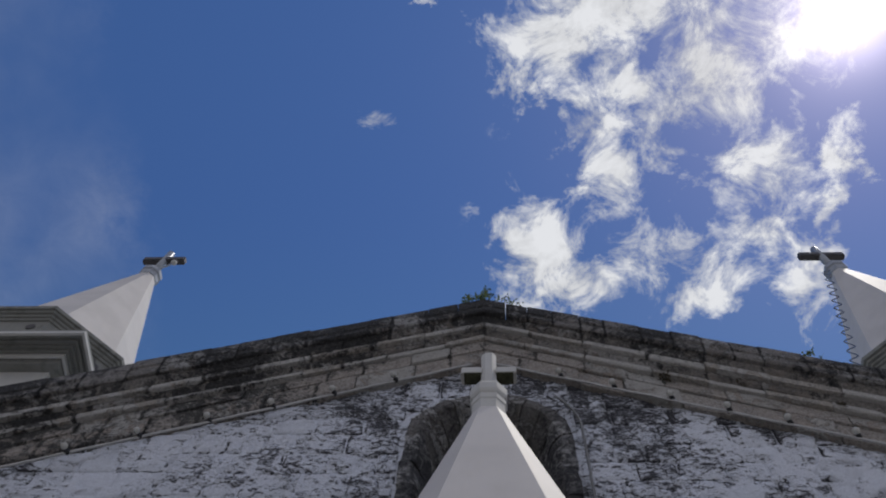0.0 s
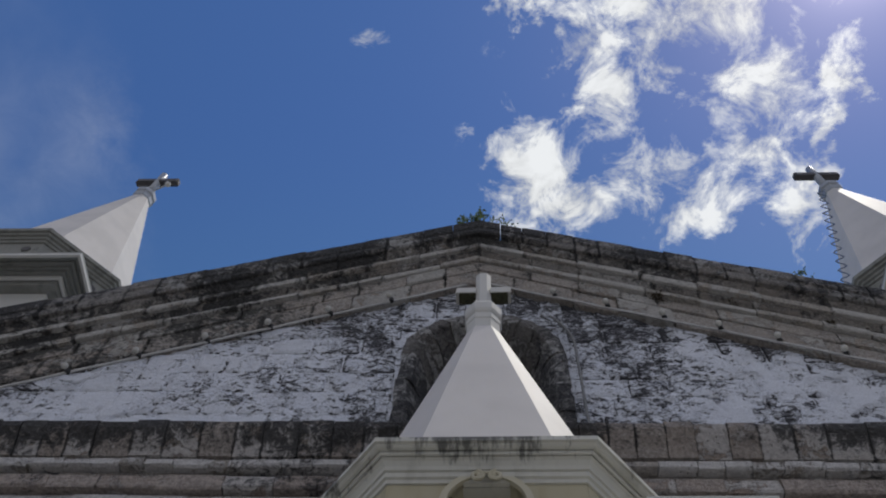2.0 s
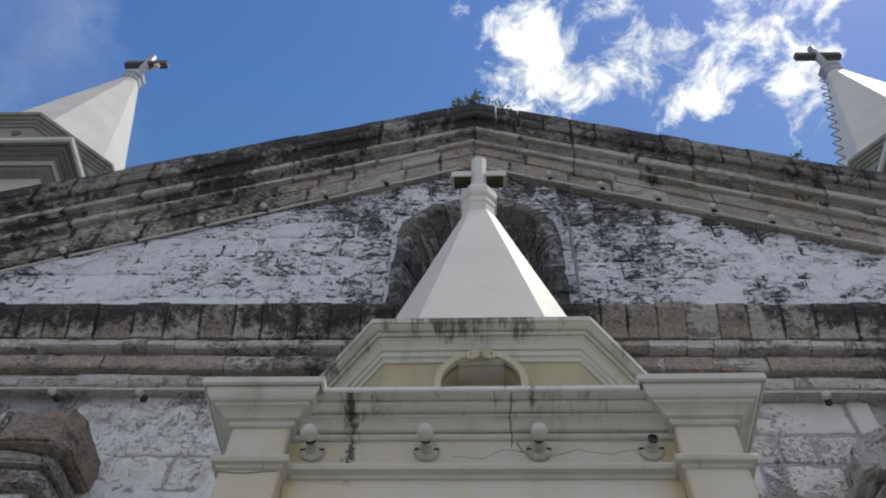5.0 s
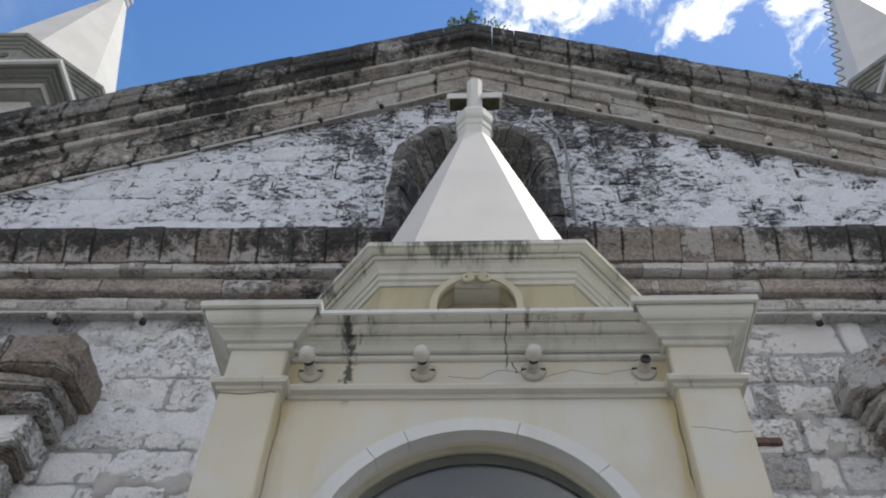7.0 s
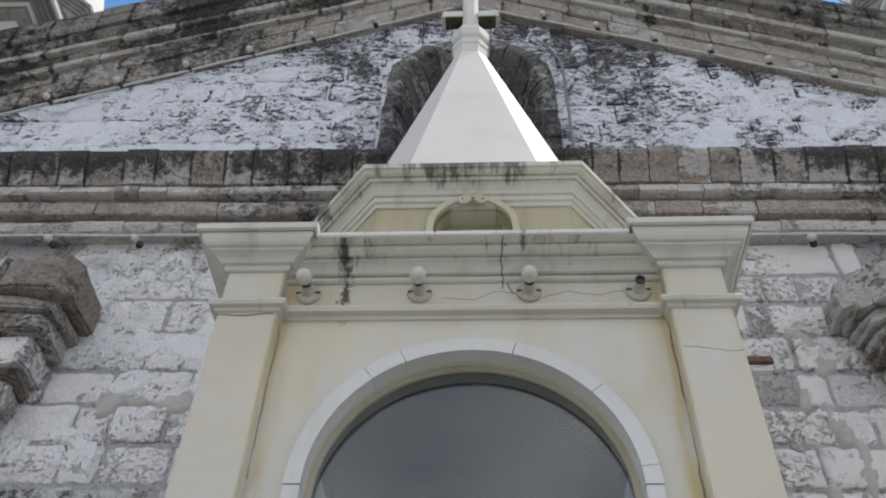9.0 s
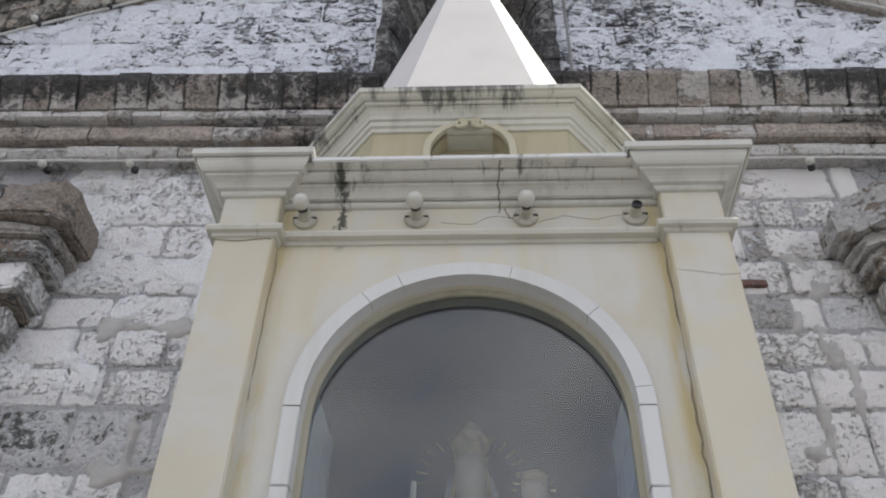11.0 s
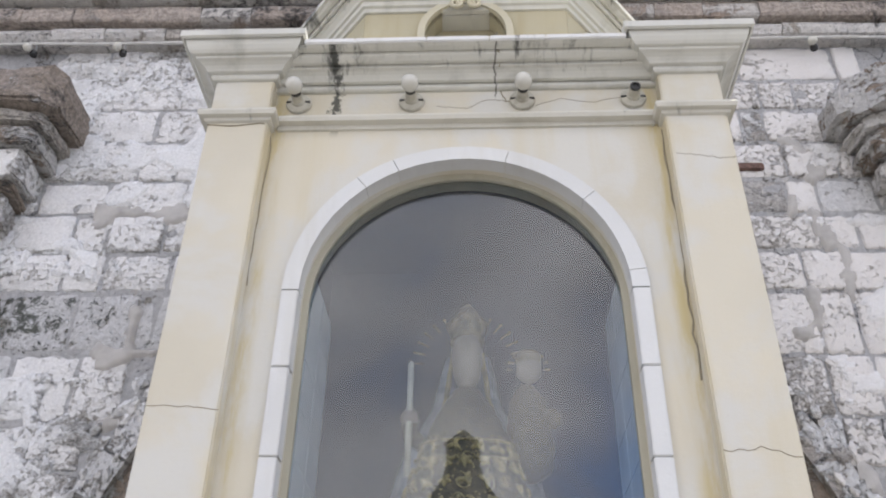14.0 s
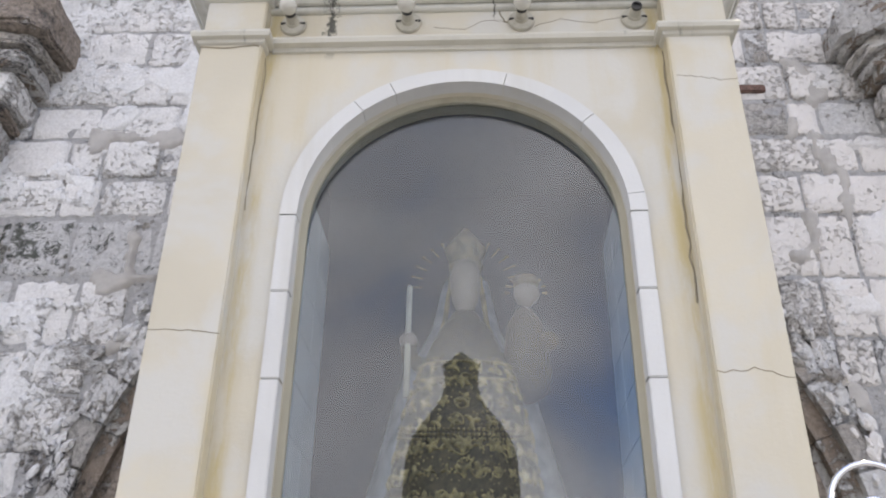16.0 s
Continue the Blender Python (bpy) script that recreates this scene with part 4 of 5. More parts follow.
part("collar", rings(bmesh.new(), octagon(SP_X, SP_Y, 0.056, 0.115), [(0.0, 7.42), (0.014, 7.43), (0.014, 7.56), (0.022, 7.575), (0.022, 7.62), (0.012, 7.635), (0.012, 7.66), (0.024, 7.675), (0.034, 7.70), (0.034, 7.79), (0.02, 7.83), (-0.03, 7.87)]), PALE, shrine)
bm = bmesh.new()
rings(bm, octagon(SP_X, SP_Y, 0.03, 0.065), [(0.004, 7.86), (0.0, 7.9), (0.0, 8.46), (-0.02, 8.48)])
cross = part("cross", bm, PALE, shrine, "small pale concrete cross")
for sgn in (-1, 1):
    a, b = sorted((SP_X + sgn * 0.06, SP_X + sgn * 0.235))
    part("arm", boxed(a, b, SP_Y - 0.06, SP_Y + 0.06, 8.11, 8.21, bevel=0.008), PALE, cross)
    # Thin plate whose colour holds both the moss and the underside's shade.
    part("arm_soffit", boxed(a + (0.006 if sgn > 0 else 0.026), b - (0.026 if sgn > 0 else 0.006), SP_Y - 0.055, SP_Y + 0.055, 8.105, 8.114), MOSS_SHADE, cross, "mossy underside with shade in its colour")

# hairline cracks in the render, and dirt lines drawn the same way
def crack(points, y, r=0.0015):
    pts = []
    q = random.Random(len(points) * 7 + int(points[0][0] * 100))
    for (xa, za), (xb, zb) in zip(points, points[1:]):
        for i in range(5):
            pts.append((xa + (xb - xa) * i / 5 + q.uniform(-0.006, 0.006), y, za + (zb - za) * i / 5 + q.uniform(-0.006, 0.006)))
    pts.append((points[-1][0], y, points[-1][1]))
    part("crack", tube(bmesh.new(), pts, r, 5), CRACK, shrine)


crack([(-0.18, 4.20), (-0.05, 4.19), (0.06, 4.24), (0.13, 4.22), (0.19, 4.17)], BODY_Y)
crack([(0.24, 4.20), (0.36, 4.24), (0.5, 4.21), (0.62, 4.24)], BODY_Y)
crack([(0.085, 4.45), (0.086, 4.43)], 2.583, 0.003)
crack([(0.087, 4.40), (0.09, 4.385)], 2.634, 0.003)
crack([(0.09, 4.37), (0.095, 4.35)], 2.685, 0.003)
crack([(0.10, 4.29), (0.11, 4.25), (0.13, 4.22)], BODY_Y, 0.003)
# Dirt lines: right pilaster's inner edge, under the left band, left inner corner.
crack([(0.762, 4.05), (0.765, 3.8), (0.767, 3.5), (0.762, 3.2), (0.76, 2.9)], BODY_Y, 0.004)
crack([(-1.15, 4.054), (-1.02, 4.05), (-0.90, 4.053)], 2.70, 0.004)
crack([(-0.885, 4.05), (-0.882, 3.7), (-0.884, 3.3)], BODY_Y, 0.0025)
crack([(0.79, 3.86), (0.88, 3.85), (0.96, 3.835), (1.02, 3.84)], 2.70)
crack([(-1.14, 2.78), (-1.0, 2.775), (-0.89, 2.765)], 2.70, 0.0018)
crack([(0.775, 2.62), (0.9, 2.63), (1.02, 2.60)], 2.70, 0.0018)


# ---- lamps on the shrine ----
def shrine_lamp(x, lit):
    b = thing("wall_lamp", "round white bulb on a disc lamp holder" if lit else "disc lamp holder with its bulb missing", "lamp", (x, BODY_Y, 4.225), "lamps on the shrine")
    plate = part("base_plate", lathe(bmesh.new(), [(0.055, 0.0), (0.057, 0.006), (0.052, 0.014), (0.03, 0.02), (0.027, 0.03), (0.02, 0.034)], (0, 0, 0), 24, "y"), SOCKET, b)
    for sgn in (-1, 1):
        part("screw_slot", boxed(sgn * 0.04 - 0.012, sgn * 0.04 + 0.012, -0.021, -0.012, -0.004, 0.004), RUBBER, plate)
    holder = part("holder", lathe(bmesh.new(), [(0.022, 0.025), (0.024, 0.03), (0.024, 0.062), (0.021, 0.07), (0.018, 0.072)], (0, 0, 0), 18, "y"), SOCKET, b)
    part("socket", lathe(bmesh.new(), [(0.019, 0.068), (0.022, 0.071), (0.022, 0.083), (0.016, 0.083), (0.014, 0.074)], (0, 0, 0), 18, "y"), RUBBER, holder)
    if lit:
        part("globe", lathe(bmesh.new(), [(0.014, 0.076), (0.018, 0.085), (0.028, 0.093), (0.035, 0.107), (0.037, 0.122), (0.034, 0.138), (0.026, 0.15), (0.014, 0.157), (0.002, 0.159)], (0, 0, 0), 22, "y"), BULB, b, smooth=True)


for x, lit in ((-0.785, True), (-0.29, True), (0.19, True), (0.665, False)):
    shrine_lamp(x, lit)

# ---- statue in the glass case ----
ST = Vector((X, 3.42, 0))
FRONT = ST + Vector((0, -0.12, 0))
bm = bmesh.new()
slots = [0]


def use(slot):
    """Gives the faces made since the last call the material of this slot."""
    bm.faces.ensure_lookup_table()
    for f in bm.faces[slots[0]:]:
        f.material_index = slot
        f.smooth = True
    slots[0] = len(bm.faces)


# mantle, in folds, open at the front
rows = [(0.62, 1.5), (0.54, 1.8), (0.46, 2.1), (0.40, 2.37), (0.345, 2.6), (0.285, 2.85), (0.21, 3.0), (0.15, 3.12), (0.125, 3.25), (0.10, 3.36)]
loops = []
for r, z in rows:
    loop = []
    for i in range(45):
        a = radians(-52 + i * 284 / 44)
        fold = 1 + 0.035 * math.sin(i * 1.9) * min(1.0, (3.4 - z) * 0.9)
        loop.append(bm.verts.new(ST + Vector((r * fold * math.cos(a), 0.10 + r * fold * math.sin(a) * 0.5, z))))
    loops.append(loop)
for lo, hi in zip(loops, loops[1:]):
    for i in range(44):
        bm.faces.new((lo[i], lo[i + 1], hi[i + 1], hi[i]))
use(2)
for i in (0, 44):
    tube(bm, [lo[i].co + Vector((0, -0.012, 0)) for lo in loops], 0.012, 8)
use(1)
GOWN = [(0.42, 1.5), (0.38, 1.8), (0.335, 2.1), (0.295, 2.37), (0.245, 2.65), (0.185, 2.85), (0.12, 3.0), (0.055, 3.10)]
lathe(bm, GOWN, FRONT, 36)
tube(bm, [ST + Vector((-0.10, -0.03, 2.93)), ST + Vector((-0.17, -0.10, 2.87)), ST + Vector((-0.224, -0.155, 2.90)), ST + Vector((-0.229, -0.16, 2.94))], 0.035, 10)
lathe(bm, [(0.03, 2.74), (0.09, 2.78), (0.105, 2.88), (0.085, 3.0), (0.075, 3.08), (0.03, 3.15)], ST + Vector((0.25, -0.06, 0)), 16)
ball(bm, ST + Vector((0.345, -0.1, 2.99)), 0.042, 12)
use(0)
lathe(bm, [(0.01, 3.135), (0.035, 3.15), (0.056, 3.20), (0.066, 3.27), (0.066, 3.33), (0.05, 3.38), (0.01, 3.40)], ST + Vector((0, -0.04, 0)), 18)
ball(bm, ST + Vector((0.26, -0.1, 3.205)), 0.055, 14)
ball(bm, ST + Vector((-0.229, -0.165, 2.965)), 0.04, 10)
use(3)


def gown_at(a, z):
    """A place on the gown and the way out of it there."""
    for (r0, z0), (r1, z1) in zip(GOWN, GOWN[1:]):
        if z <= z1:
            r = r0 + (r1 - r0) * (z - z0) / (z1 - z0)
            out = Vector((math.cos(a), math.sin(a), (r0 - r1) / (z1 - z0))).normalized()
            return FRONT + Vector((r * math.cos(a), r * math.sin(a), z)), out
    return FRONT, Vector((0, -1, 0))


def leaf(a, z, turn, long, wide):
    p, out = gown_at(a, z)
    m = Matrix.Translation(p) @ out.to_track_quat("Z", "Y").to_matrix().to_4x4() @ Matrix.Rotation(turn, 4, "Z") @ Matrix.Translation((long * 0.75, 0, 0)) @ Matrix.Diagonal((long, wide, 0.010, 1))
    bmesh.ops.create_icosphere(bm, subdivisions=2, radius=1.0, matrix=m)


# raised flowers and scrolls, alike on both sides of the front
q = random.Random(8)
for z, spread in ((1.95, 8), (2.07, 8), (2.18, 7), (2.28, 7), (2.38, 6), (2.475, 6), (2.565, 5), (2.65, 4), (2.73, 4), (2.80, 3)):
    for k in range(-spread, spread + 1):
        a = radians(-90 + (k + (0.5 if spread % 2 else 0)) * 72 / spread)
        big = q.uniform(0.45, 0.85)
        start = q.uniform(0, 6.3)
        petals = q.choice((3, 4, 5))
        for i in range(petals):
            leaf(a, z, start + i * math.tau / petals, 0.026 * big, 0.013 * big)
        if q.random() > 0.4:
            continue
        curl = []
        for i in range(12):
            w, rr_ = start + i * 0.42, 0.062 * big * (1 - i / 15)
            p, out = gown_at(a + rr_ * math.cos(w) / 0.33, z + rr_ * math.sin(w))
            curl.append(p + out * 0.004)
        tube(bm, curl, 0.0032, 6)
for i in range(900):
    p, out = gown_at(radians(q.uniform(-170, -10)), q.uniform(1.95, 2.86))
    bmesh.ops.create_icosphere(bm, subdivisions=1, radius=q.uniform(0.003, 0.0065), matrix=Matrix.Translation(p))
for z, dip in ((2.85, 0.03), (2.79, 0.05), (2.60, 0.07), (2.58, 0.07), (2.56, 0.07), (2.30, 0.06), (2.1, 0.05)):
    for i in range(41):
        a = radians(-168 + i * 3.9)
        p, out = gown_at(a, z - dip * math.sin(math.pi * i / 40))
        bmesh.ops.create_icosphere(bm, subdivisions=1, radius=0.007, matrix=Matrix.Translation(p + out * 0.003))
use(1)
lathe(bm, [(0.07, 3.37), (0.078, 3.39), (0.07, 3.41), (0.095, 3.47), (0.05, 3.53), (0.015, 3.58)], ST, 18)
lathe(bm, [(0.045, 3.235), (0.055, 3.25), (0.05, 3.28), (0.01, 3.30)], ST + Vector((0.26, -0.1, 0)), 14)
for c, r, n in ((Vector((0, 0.02, 3.30)), 0.24, 15), (Vector((0.26, -0.08, 3.22)), 0.085, 9)):
    for i in range(n):
        a = math.pi * i / (n - 1)
        tube(bm, [ST + c + Vector((0.8 * r * math.cos(a), 0, 0.8 * r * math.sin(a))), ST + c + Vector((r * math.cos(a), 0, r * math.sin(a)))], 0.0035, 5)
        bmesh.ops.create_icosphere(bm, subdivisions=1, radius=0.008, matrix=Matrix.Translation(ST + c + Vector((r * math.cos(a), 0, r * math.sin(a)))))
use(4)
statue = part("statue", bm, ROBE)
for mt in (BRAID, MANTLE, CARVED, DIM_GOLD):
    statue.data.materials.append(mt)
tagged(statue, "gold embroidered robed statue with crown behind the glass", "statue")
bm = lathe(bmesh.new(), [(0.0125, 2.72), (0.0125, 3.2), (0.004, 3.21)], (X - 0.229, 3.235, 0), 12)
candle = part("candle", bm, WAX, smooth=True)
tagged(candle, "tall ivory candle held by the statue", "candle")


# ---- towers ----
def tower(x, y, label, wire):
    t = thing("bell_tower", label, "tower", (x, y, 0), "bell towers", m=FAC)
    s, b = 0.66, 1.6
    part("shaft", boxed(-1.56, 1.56, -1.56, 1.56, 0, 12.03), PALE, t)
    square = [(-1.56, -1.56), (1.56, -1.56), (1.56, 1.56), (-1.56, 1.56)]
    part("lower_cornice", rings(bmesh.new(), square, [(-0.02, 11.98), (0.14, 11.99), (0.16, 12.05), (0.20, 12.06), (0.20, 12.10), (0.27, 12.09), (0.28, 12.14), (0.34, 12.11), (0.35, 12.15), (0.42, 12.11), (0.43, 12.15), (0.50, 12.10), (0.53, 12.10), (0.53, 12.22), (-0.02, 12.36)]), TOWER, t)
    for d, z in ((0.20, 12.055), (0.53, 12.10)):
        strip = rings(bmesh.new(), square, [(d - 0.015, z - 0.02), (d + 0.025, z - 0.02), (d + 0.025, z + 0.035), (d - 0.015, z + 0.035)], close=False)
        part("edge_strip", strip, PALE, t, "pale painted edge strip")
    drum = octagon(0, 0, s * 0.9, b * 0.9)
    part("drum", rings(bmesh.new(), drum, [(0, 12.2), (0, 14.06)]), TOWER, t)
    part("eave", rings(bmesh.new(), drum, [(-0.02, 13.88), (0.03, 13.89), (0.04, 13.93), (0.07, 13.94), (0.08, 13.98), (0.12, 13.99), (0.13, 14.03), (0.17, 14.035), (0.18, 14.10), (-0.02, 14.16)]), TOWER, t)
    for k in range(8):
        for x_off in (-0.40, 0.40):
            w = part("vent", lathe(bmesh.new(), [(0.075, 0.0), (0.075, 0.02), (0.05, 0.022)], (0, 0, 0), 16, "y"), IRON, t)
            w.matrix_world = t.matrix_world @ Matrix.Rotation(math.radians(k * 45), 4, "Z") @ pose(x_off, -b * 0.9, 13.68)
    bm = bmesh.new()
    spire = octagon(0, 0, 0.56, 1.35)
    top = octagon(0, 0, 0.075, 0.16)
    lo = [bm.verts.new((p[0], p[1], 14.06)) for p in spire]
    hi = [bm.verts.new((p[0], p[1], 19.2)) for p in top]
    for i in range(8):
        bm.faces.new((lo[i], lo[(i + 1) % 8], hi[(i + 1) % 8], hi[i]))
    bm.faces.new(lo[::-1])
    bm.faces.new(hi)
    part("spire", bm, ROOF, t, "white eight-sided spire")
    part("collar", rings(bmesh.new(), octagon(0, 0, 0.075, 0.17), [(0, 19.1), (0.03, 19.15), (0.03, 19.3), (0.06, 19.34), (0.06, 19.46), (-0.05, 19.5)]), ZINC, t)
    cr = part("cross", lathe(bmesh.new(), [(0.085, 19.48), (0.085, 20.75), (0.06, 20.8)], (0, 0, 0), 14), ZINC, t, smooth=True)
    part("arm", boxed(-0.5, 0.5, -0.075, 0.075, 20.2, 20.38, bevel=0.02), IRON, cr)
    if wire:
        pts = [(-0.24 - 1.20 * i / 84 - 0.085 * (1 - math.cos(i * math.pi / 3)), -0.15, 19.1 - 5.0 * i / 84) for i in range(85)]
        part("wire", tube(bmesh.new(), pts, 0.012, 6), WIRE, t, "wavy strand of wire down the spire")
    else:
        part("rod", tube(bmesh.new(), [(0.12, -0.1, 19.45), (0.42, -0.15, 19.75)], 0.02, 6), ZINC, t)
        part("lamp", ball(bmesh.new(), (0.42, -0.15, 19.8), 0.07, 12), BULB, t)
    return t


tower(-7.72, 7.2, "grey bell tower with a white spire and cross", False)
tower(7.42, 7.22, "white spired bell tower with a strand of wire", True)


# ---- weeds on the gable ----
def weed(x, y, z, n, tall, seed, label, mat=LEAF):
    q = random.Random(seed)
    bm = bmesh.new()
    for i in range(n):
        a, lean = q.uniform(0, 6.28), q.uniform(0.1, 0.9)
        h = tall * q.uniform(0.45, 1.0)
        p0 = Vector((x + q.uniform(-1, 1) * tall * 0.8, y + q.uniform(-0.05, 0.05), z - 0.02))
        p0.z += rake(p0.x) - rake(x)
        tip = p0 + Vector((math.cos(a) * lean, math.sin(a) * lean * 0.5, 1)) * h
        side = Vector((-math.sin(a), math.cos(a) * 0.3, 0.2)).normalized() * 0.008
        mid = p0.lerp(tip, 0.5) + Vector((0, 0, h * 0.12))
        v = [bm.verts.new(c) for c in (p0 - side, p0 + side, mid + side * 0.8, tip, mid - side * 0.8)]
        bm.faces.new(v)
        for k in range(4):
            c = p0.lerp(tip, q.uniform(0.3, 1.0))
            d = Vector((q.uniform(-1, 1), q.uniform(-1, 1), q.uniform(-0.4, 1))).normalized() * q.uniform(0.02, 0.045)
            e = d.cross(Vector((q.uniform(-1, 1), 0.3, q.uniform(-1, 1)))).normalized() * 0.012
            bm.faces.new([bm.verts.new(c), bm.verts.new(c + d * 0.5 + e), bm.verts.new(c + d), bm.verts.new(c + d * 0.5 - e)])
    w = part("weed", bm, mat)
    w.matrix_world = FAC
    return tagged(w, label, "plant")


weed(G_X - 0.08, 3.80, 10.20, 46, 0.17, 3, "tuft of green weeds on the gable's peak")
weed(G_X + 0.14, 3.80, 10.14, 12, 0.22, 4, "thin dry weeds on the gable's peak")
weed(2.95, 3.80, 10.2 + rake(2.95), 14, 0.08, 6, "small dark weed on the coping")

for i, (x, z) in enumerate(((1.59, 8.80), (2.26, 8.63), (2.98, 8.27), (3.29, 8.17))):
    weed(x, 3.985, z, 16, 0.055, 30 + i, "small brown tuft rooted in a joint of the cornice", DRY)

# ---- stainless gate beside the shrine ----
gate = thing("steel_gate", "polished steel gate leaf with ring ornaments beside the shrine", "gate", (1.06, 2.42, 0))
for i in range(3):
    cx = i * 0.25
    part("ring", tube(bmesh.new(), [(cx + 0.115 * math.cos(a * math.pi / 16), 0, 2.13 + 0.115 * math.sin(a * math.pi / 16)) for a in range(32)], 0.009, 8, True), STEEL, gate, smooth=True)
    part("ring", tube(bmesh.new(), [(cx + 0.05 * math.cos(a * math.pi / 12), 0, 2.10 + 0.05 * math.sin(a * math.pi / 12)) for a in range(24)], 0.007, 8, True), STEEL, gate, smooth=True)
for z in (0.15, 1.1, 2.006):
    part("rail", tube(bmesh.new(), [(-0.12, 0, z), (0.62, 0, z)], 0.016, 12), STEEL, gate, smooth=True)
for i in range(7):
    part("bar", tube(bmesh.new(), [(-0.1 + i * 0.117, 0, 0.0 if i in (0, 6) else 0.15), (-0.1 + i * 0.117, 0, 2.0)], 0.011, 10), STEEL, gate, smooth=True)

# ---- the kiosk across the square, mirrored in the glass ----
kiosk = thing("kiosk", "dark domed kiosk across the square", "kiosk", (-0.34, -9.3, 0))
part("dome", lathe(bmesh.new(), [(1.5, 3.2), (1.52, 3.4), (1.2, 3.9), (1.02, 4.3), (1.01, 5.3), (0.985, 5.62), (0.94, 5.86), (0.86, 6.05), (0.74, 6.24), (0.60, 6.42), (0.46, 6.60), (0.37, 6.76), (0.335, 6.93)], (0, 0, 0), 24), IRON, kiosk)
part("cupola", lathe(bmesh.new(), [(0.30, 6.9), (0.31, 7.36), (0.34, 7.39), (0.2, 7.52), (0.03, 7.68)], (0, 0, 0), 16), IRON, kiosk)
for k in range(8):
    a = math.radians(22.5 + k * 45)
    part("post", lathe(bmesh.new(), [(0.11, 0), (0.09, 0.1), (0.09, 3.22)], (1.4 * math.cos(a), 1.4 * math.sin(a), 0), 12), IRON, kiosk)

# ---- wall stones, piece by piece ----
LOW_MESH = [block_mesh(LOWER, 100 + i) for i in range(7)]
GAB_MESH = [block_mesh(GABLE, 200 + i) for i in range(7)]
BARE_MESH = [block_mesh(CRUST, 300 + i) for i in range(4)]
MOSS_MESH = [block_mesh(MOSSY, 400 + i) for i in range(4)]


def stone(me, x0, x1, z0, z1, parent, q, proud):
    ob = new("stone", me)
    ob.parent = parent
    ob.location = ((x0 + x1) / 2, WALL_Y + 0.05 - proud, (z0 + z1) / 2)
    ob.scale = (x1 - x0, 0.10, z1 - z0)
    ob.rotation_euler = (0, radians(q.uniform(-0.5, 0.5)), radians(q.uniform(-0.4, 0.4)))


def lay(parent, meshes, x0, x1, z0, z1, keep, seed, gap, bare=0.0, long=(0.24, 0.56), proud=0.012):
    q = random.Random(seed)
    z = z0
    while z < z1 - 0.05:
        h = q.uniform(0.235, 0.32)
        if z + h > z1 - 0.1:
            h = z1 - z
        x = x0 + q.uniform(-0.3, 0.0)
        while x < x1:
            w = q.uniform(*long)
            a, b = max(x, x0), min(x + w, x1)
            if b - a > 0.06 and keep(a, b, z, z + h):
                me = q.choice(BARE_MESH) if q.random() < bare else q.choice(meshes)
                g = gap * q.uniform(0.5, 1.6)
                stone(me, a + g, b - g, z + g, z + h - g, parent, q, proud * q.uniform(0.5, 2.0))
            x += w
        z += h


def clear_of_door(a, b, z0, z1):
    if max(abs(a - DOOR_X), abs(b - DOOR_X)) < 1.0:
        return False
    x, z = (a + b) / 2, (z0 + z1) / 2
    near_x = a if abs(a - DOOR_X) < abs(b - DOOR_X) else b
    return math.hypot(near_x - DOOR_X, max(0.0, z0 - DOOR_Z)) > 1.95 and math.hypot(x - DOOR_X, max(0.0, z - DOOR_Z)) > 2.0


def clear_of_niche(a, b, z0, z1):
    inner = a if abs(a - G_X) < abs(b - G_X) else b
    if z0 > 9.27 + rake(inner):
        return False
    x, z = (a + b) / 2, (z0 + z1) / 2
    return math.hypot(x - NI_X, max(0.0, z - NI_Z)) > 0.66 and math.hypot(inner - NI_X, max(0.0, z0 - NI_Z)) > 0.5


# courses beside the shrine: bottom, top, joints
COURSES = [
    (4.84, 5.14, (-2.84, -2.67, -2.02, -1.79, -1.5, -1.25)),
    (4.59, 4.83, (-2.84, -2.58, -2.16, -2.02, -1.70, -1.45, -1.2)),
    (4.32, 4.58, (-2.84, -2.75, -2.31, -2.10, -1.77, -1.5, -1.2)),
    (4.06, 4.31, (-2.84, -2.66, -2.29, -2.07, -1.68, -1.4, -1.1)),
    (3.68, 4.05, (-2.83, -2.52, -2.16, -1.80, -1.57)),
    (3.28, 3.67, (-2.84, -2.42, -2.06, -1.79)),
    (3.03, 3.27, (-2.84, -2.48, -2.21, -1.93)),
    (5.65, 5.95, (1.1, 1.42, 1.75, 2.39, 2.55)),
    (5.40, 5.64, (1.1, 1.36, 1.65, 1.85, 2.07, 2.36, 2.55)),
    (5.13, 5.39, (1.1, 1.4, 1.61, 1.70, 1.84, 2.20, 2.55)),
    (4.85, 5.12, (1.1, 1.3, 1.60, 1.91, 2.21, 2.48)),
    (4.59, 4.84, (1.1, 1.35, 1.61, 1.87, 2.05, 2.39, 2.52)),
    (4.34, 4.58, (1.1, 1.42, 1.60, 2.00, 2.22, 2.50)),
    (4.07, 4.33, (1.1, 1.3, 1.61, 1.86, 2.09, 2.50)),
    (3.68, 4.06, (1.58, 1.86, 2.07, 2.50)),
    (3.34, 3.67, (1.62, 1.84, 2.09, 2.50)),
    (3.08, 3.33, (1.72, 1.85, 2.04, 2.50)),
]
q = random.Random(41)
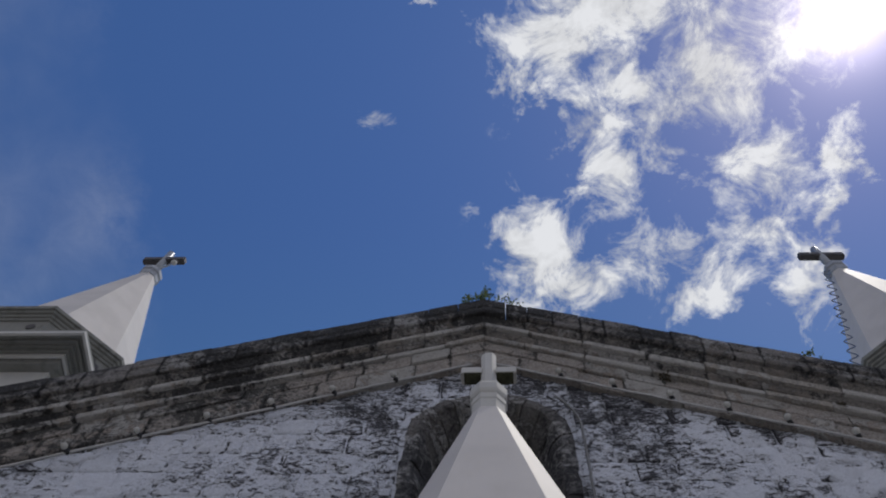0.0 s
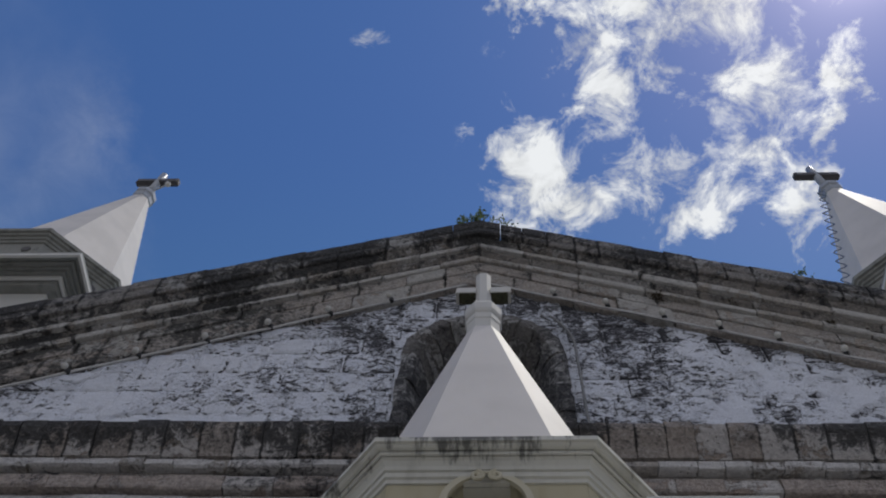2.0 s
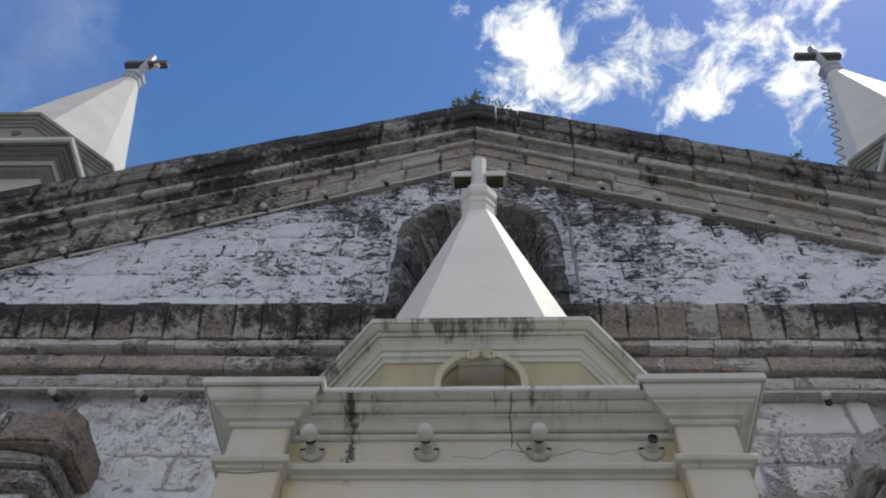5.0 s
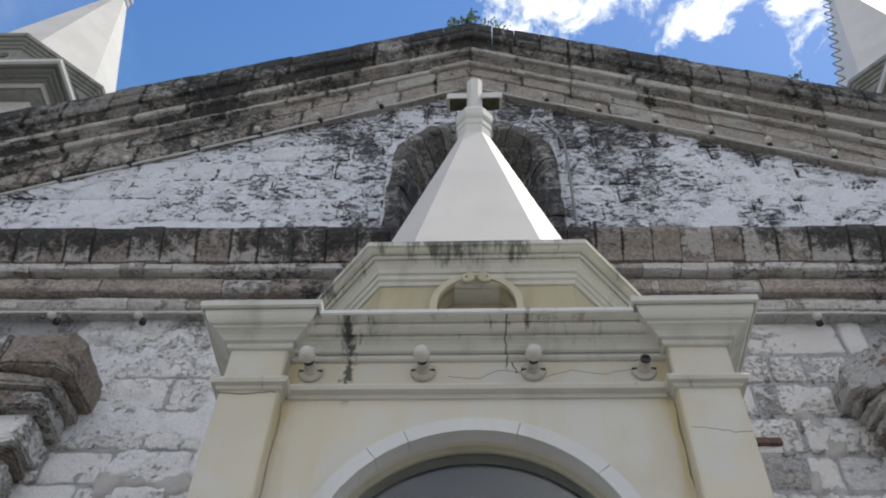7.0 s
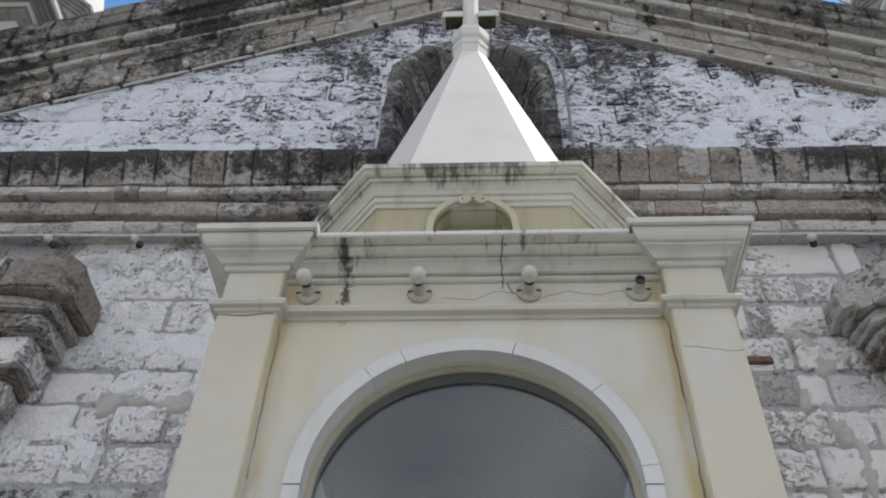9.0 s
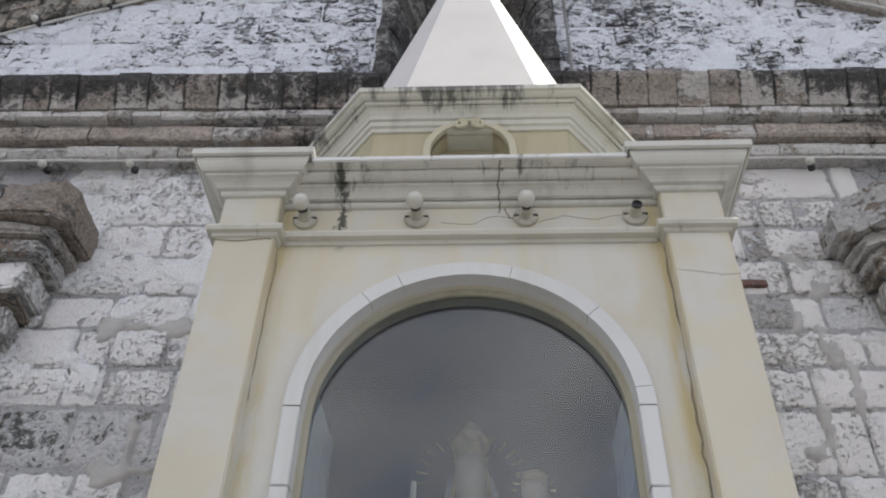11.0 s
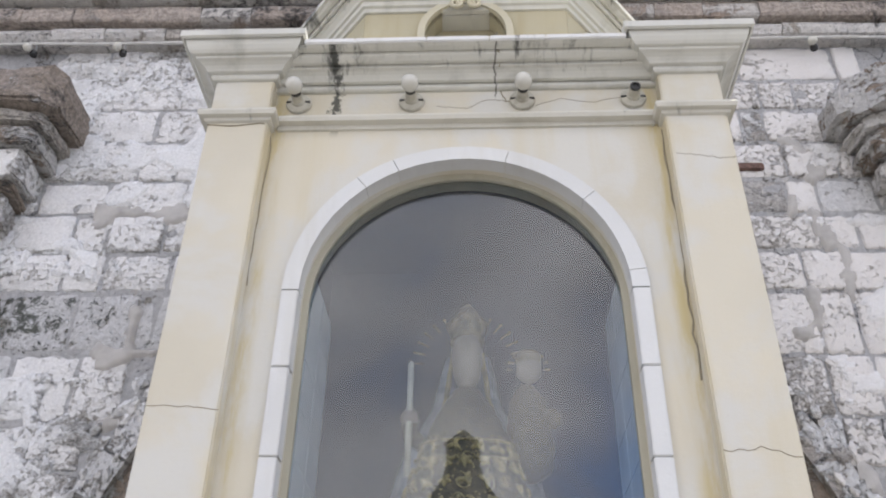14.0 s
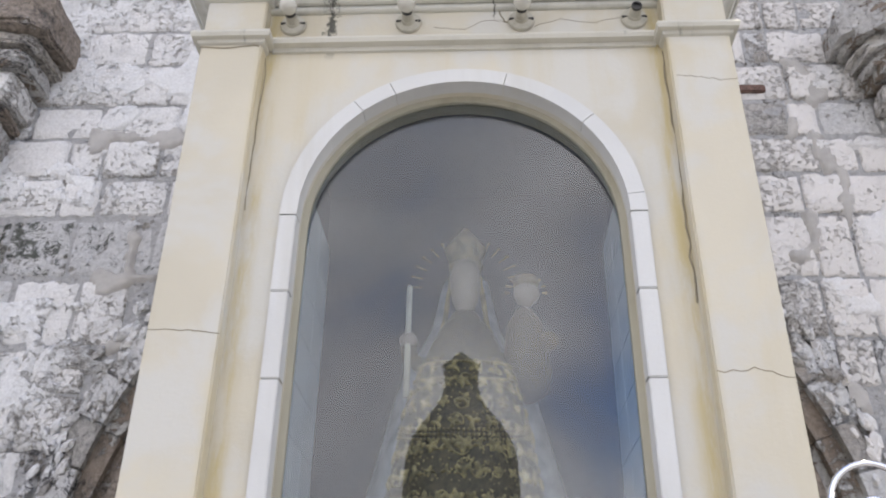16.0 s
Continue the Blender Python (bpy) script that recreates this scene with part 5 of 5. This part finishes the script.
for z0, z1, joints in COURSES:
    for a, b in zip(joints, joints[1:]):
        g = 0.005 * q.uniform(0.5, 1.7)
        crusty = 0.85 if (a < 0 and 3.6 < z0 < 4.0) else 0.05
        stone(q.choice((MOSS_MESH if crusty > 0.5 else BARE_MESH) if q.random() < crusty else LOW_MESH), a + g, b - g, z0 + g, z1 - g, wall_lower, q, 0.010 * q.uniform(0.4, 2.0))
lay(wall_lower, LOW_MESH, -2.84, -1.05, 5.15, 6.02, lambda a, b, z0, z1: True, 12, 0.0008, bare=0.03, proud=0.006)
lay(wall_lower, LOW_MESH, -2.84, 2.52, 1.9, 3.02, clear_of_door, 11, 0.005, bare=0.12)
lay(wall_gable, GAB_MESH, -4.9, NI_X - 0.74, 6.56, 9.4, clear_of_niche, 21, 0.005, long=(0.26, 0.5), proud=0.010)
lay(wall_gable, GAB_MESH, NI_X + 0.74, 4.7, 6.56, 9.4, clear_of_niche, 22, 0.005, long=(0.26, 0.5), proud=0.010)
lay(wall_gable, GAB_MESH, NI_X - 0.74, NI_X + 0.74, NI_Z + 0.1, 9.4, lambda a, b, z0, z1: z0 < 9.27 and math.hypot(0.0 if a < NI_X < b else min(abs(a - NI_X), abs(b - NI_X)), z0 - NI_Z) > 0.5, 23, 0.004, long=(0.26, 0.45), proud=0.010)
tie = part("iron_tie", boxed(1.40, 1.77, WALL_Y - 0.028, WALL_Y + 0.05, 4.90, 4.955, bevel=0.008), RUST)
tie.matrix_world = FAC
tagged(tie, "rusty iron tie bar set in the stone wall", "tie bar")


# ---- limewash that still clings in sheets ----
def lime_sheet(parent, x0, x1, z0, z1, hold, seed, mat, label="flaking coat of white limewash", proud=0.036):
    """A bumpy coat over the stones that sinks below them where it has flaked off."""
    nx, nz = int((x1 - x0) / 0.022), int((z1 - z0) / 0.022)
    verts, faces = [], []
    off = Vector((seed * 3.7, 0.0, seed * 1.9))
    for j in range(nz + 1):
        for i in range(nx + 1):
            x, z = x0 + (x1 - x0) * i / nx, z0 + (z1 - z0) * j / nz
            p = Vector((x, 0, z)) + off
            edge = min(x - x0, x1 - x, z - z0, z1 - z) / 0.22
            f = noise.fractal(p * 3.1, 0.9, 2.1, 6) * 0.55 + hold(x, z) + min(0.0, edge - 1.0) * 1.3
            s = max(0.0, min(1.0, f / 0.10 + 0.5))
            s = s * s * (3 - 2 * s)
            y = WALL_Y + 0.012 - s * (proud + noise.noise(p * 14.0) * 0.003 + noise.noise(p * 5.0) * 0.003)
            verts.append((x, y, z))
    for j in range(nz):
        for i in range(nx):
            k = j * (nx + 1) + i
            if parent is wall_lower and math.hypot(verts[k][0] - DOOR_X, max(0.0, verts[k][2] - DOOR_Z)) < 2.04:
                continue
            if parent is wall_gable and verts[k][2] > 9.4 + rake(verts[k][0]):
                continue
            faces.append((k, k + 1, k + nx + 2, k + nx + 1))
    me = bpy.data.meshes.new("lime_coat")
    me.from_pydata(verts, [], faces)
    me.materials.append(mat)
    for p in me.polygons:
        p.use_smooth = True
    ob = new("lime_coat", me)
    ob.parent = parent
    tagged(ob, label)


def upper_left(x, z):
    bare = math.exp(-((x + 1.95) / 0.24) ** 2 - ((z - 5.28) / 0.12) ** 2)
    return (0.10 if z > 4.9 else -0.10) - 0.6 * bare


lime_sheet(wall_lower, -2.95, -1.02, 4.45, 6.06, upper_left, 1, FLAKED)
lime_sheet(wall_lower, -2.95, -1.02, 3.95, 4.75, lambda x, z: (0.10 if z > 4.1 else -0.15) if x < -2.1 else -0.2, 2, FLAKED)
lime_sheet(wall_lower, -2.95, -1.5, 2.3, 3.75, lambda x, z: 0.04 if x < -2.2 else -0.10, 3, FLAKED)
lime_sheet(wall_lower, 1.85, 2.6, 4.7, 5.3, lambda x, z: 0.03, 4, FLAKED)
lime_sheet(wall_lower, 1.5, 2.6, 2.3, 4.75, lambda x, z: -0.14, 7, FLAKED)
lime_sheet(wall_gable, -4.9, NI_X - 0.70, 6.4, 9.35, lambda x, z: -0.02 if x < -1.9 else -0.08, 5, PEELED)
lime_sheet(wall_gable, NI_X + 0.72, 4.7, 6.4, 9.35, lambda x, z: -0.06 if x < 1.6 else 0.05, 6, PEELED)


def pointing(x0, x1, z0, z1, strokes, seed):
    """Smooth cement smeared over joints: strokes of (x, z, x, z, half width)."""
    def hold(x, z):
        best = -1.0
        for xa, za, xb, zb, w in strokes:
            a, d = Vector((xa, za)), Vector((xb - xa, zb - za))
            k = max(0.0, min(1.0, (Vector((x, z)) - a).dot(d) / max(d.length_squared, 1e-6)))
            best = max(best, (w - (Vector((x, z)) - a - d * k).length) * 5.0)
        return best
    lime_sheet(wall_lower, x0, x1, z0, z1, hold, seed, CEMENT, "smear of smooth grey cement over the joints", 0.034)


pointing(-2.45, -1.35, 3.05, 4.95, [(-2.14, 4.58, -2.12, 4.32, 0.03), (-2.14, 4.59, -1.60, 4.59, 0.021), (-1.85, 4.06, -1.80, 3.72, 0.036), (-1.90, 3.66, -1.68, 3.68, 0.042), (-1.85, 3.26, -1.74, 3.36, 0.042), (-2.0, 3.26, -1.85, 3.30, 0.018)], 8)
pointing(1.35, 2.5, 2.7, 5.4, [(1.97, 5.12, 2.06, 4.92, 0.054), (1.89, 4.83, 1.85, 4.58, 0.018), (1.99, 4.58, 2.03, 4.34, 0.018), (2.10, 4.32, 2.07, 4.06, 0.021), (1.67, 3.80, 1.84, 3.78, 0.054), (1.88, 4.05, 1.87, 3.70, 0.021), (1.70, 3.28, 1.95, 2.96, 0.03)], 9)
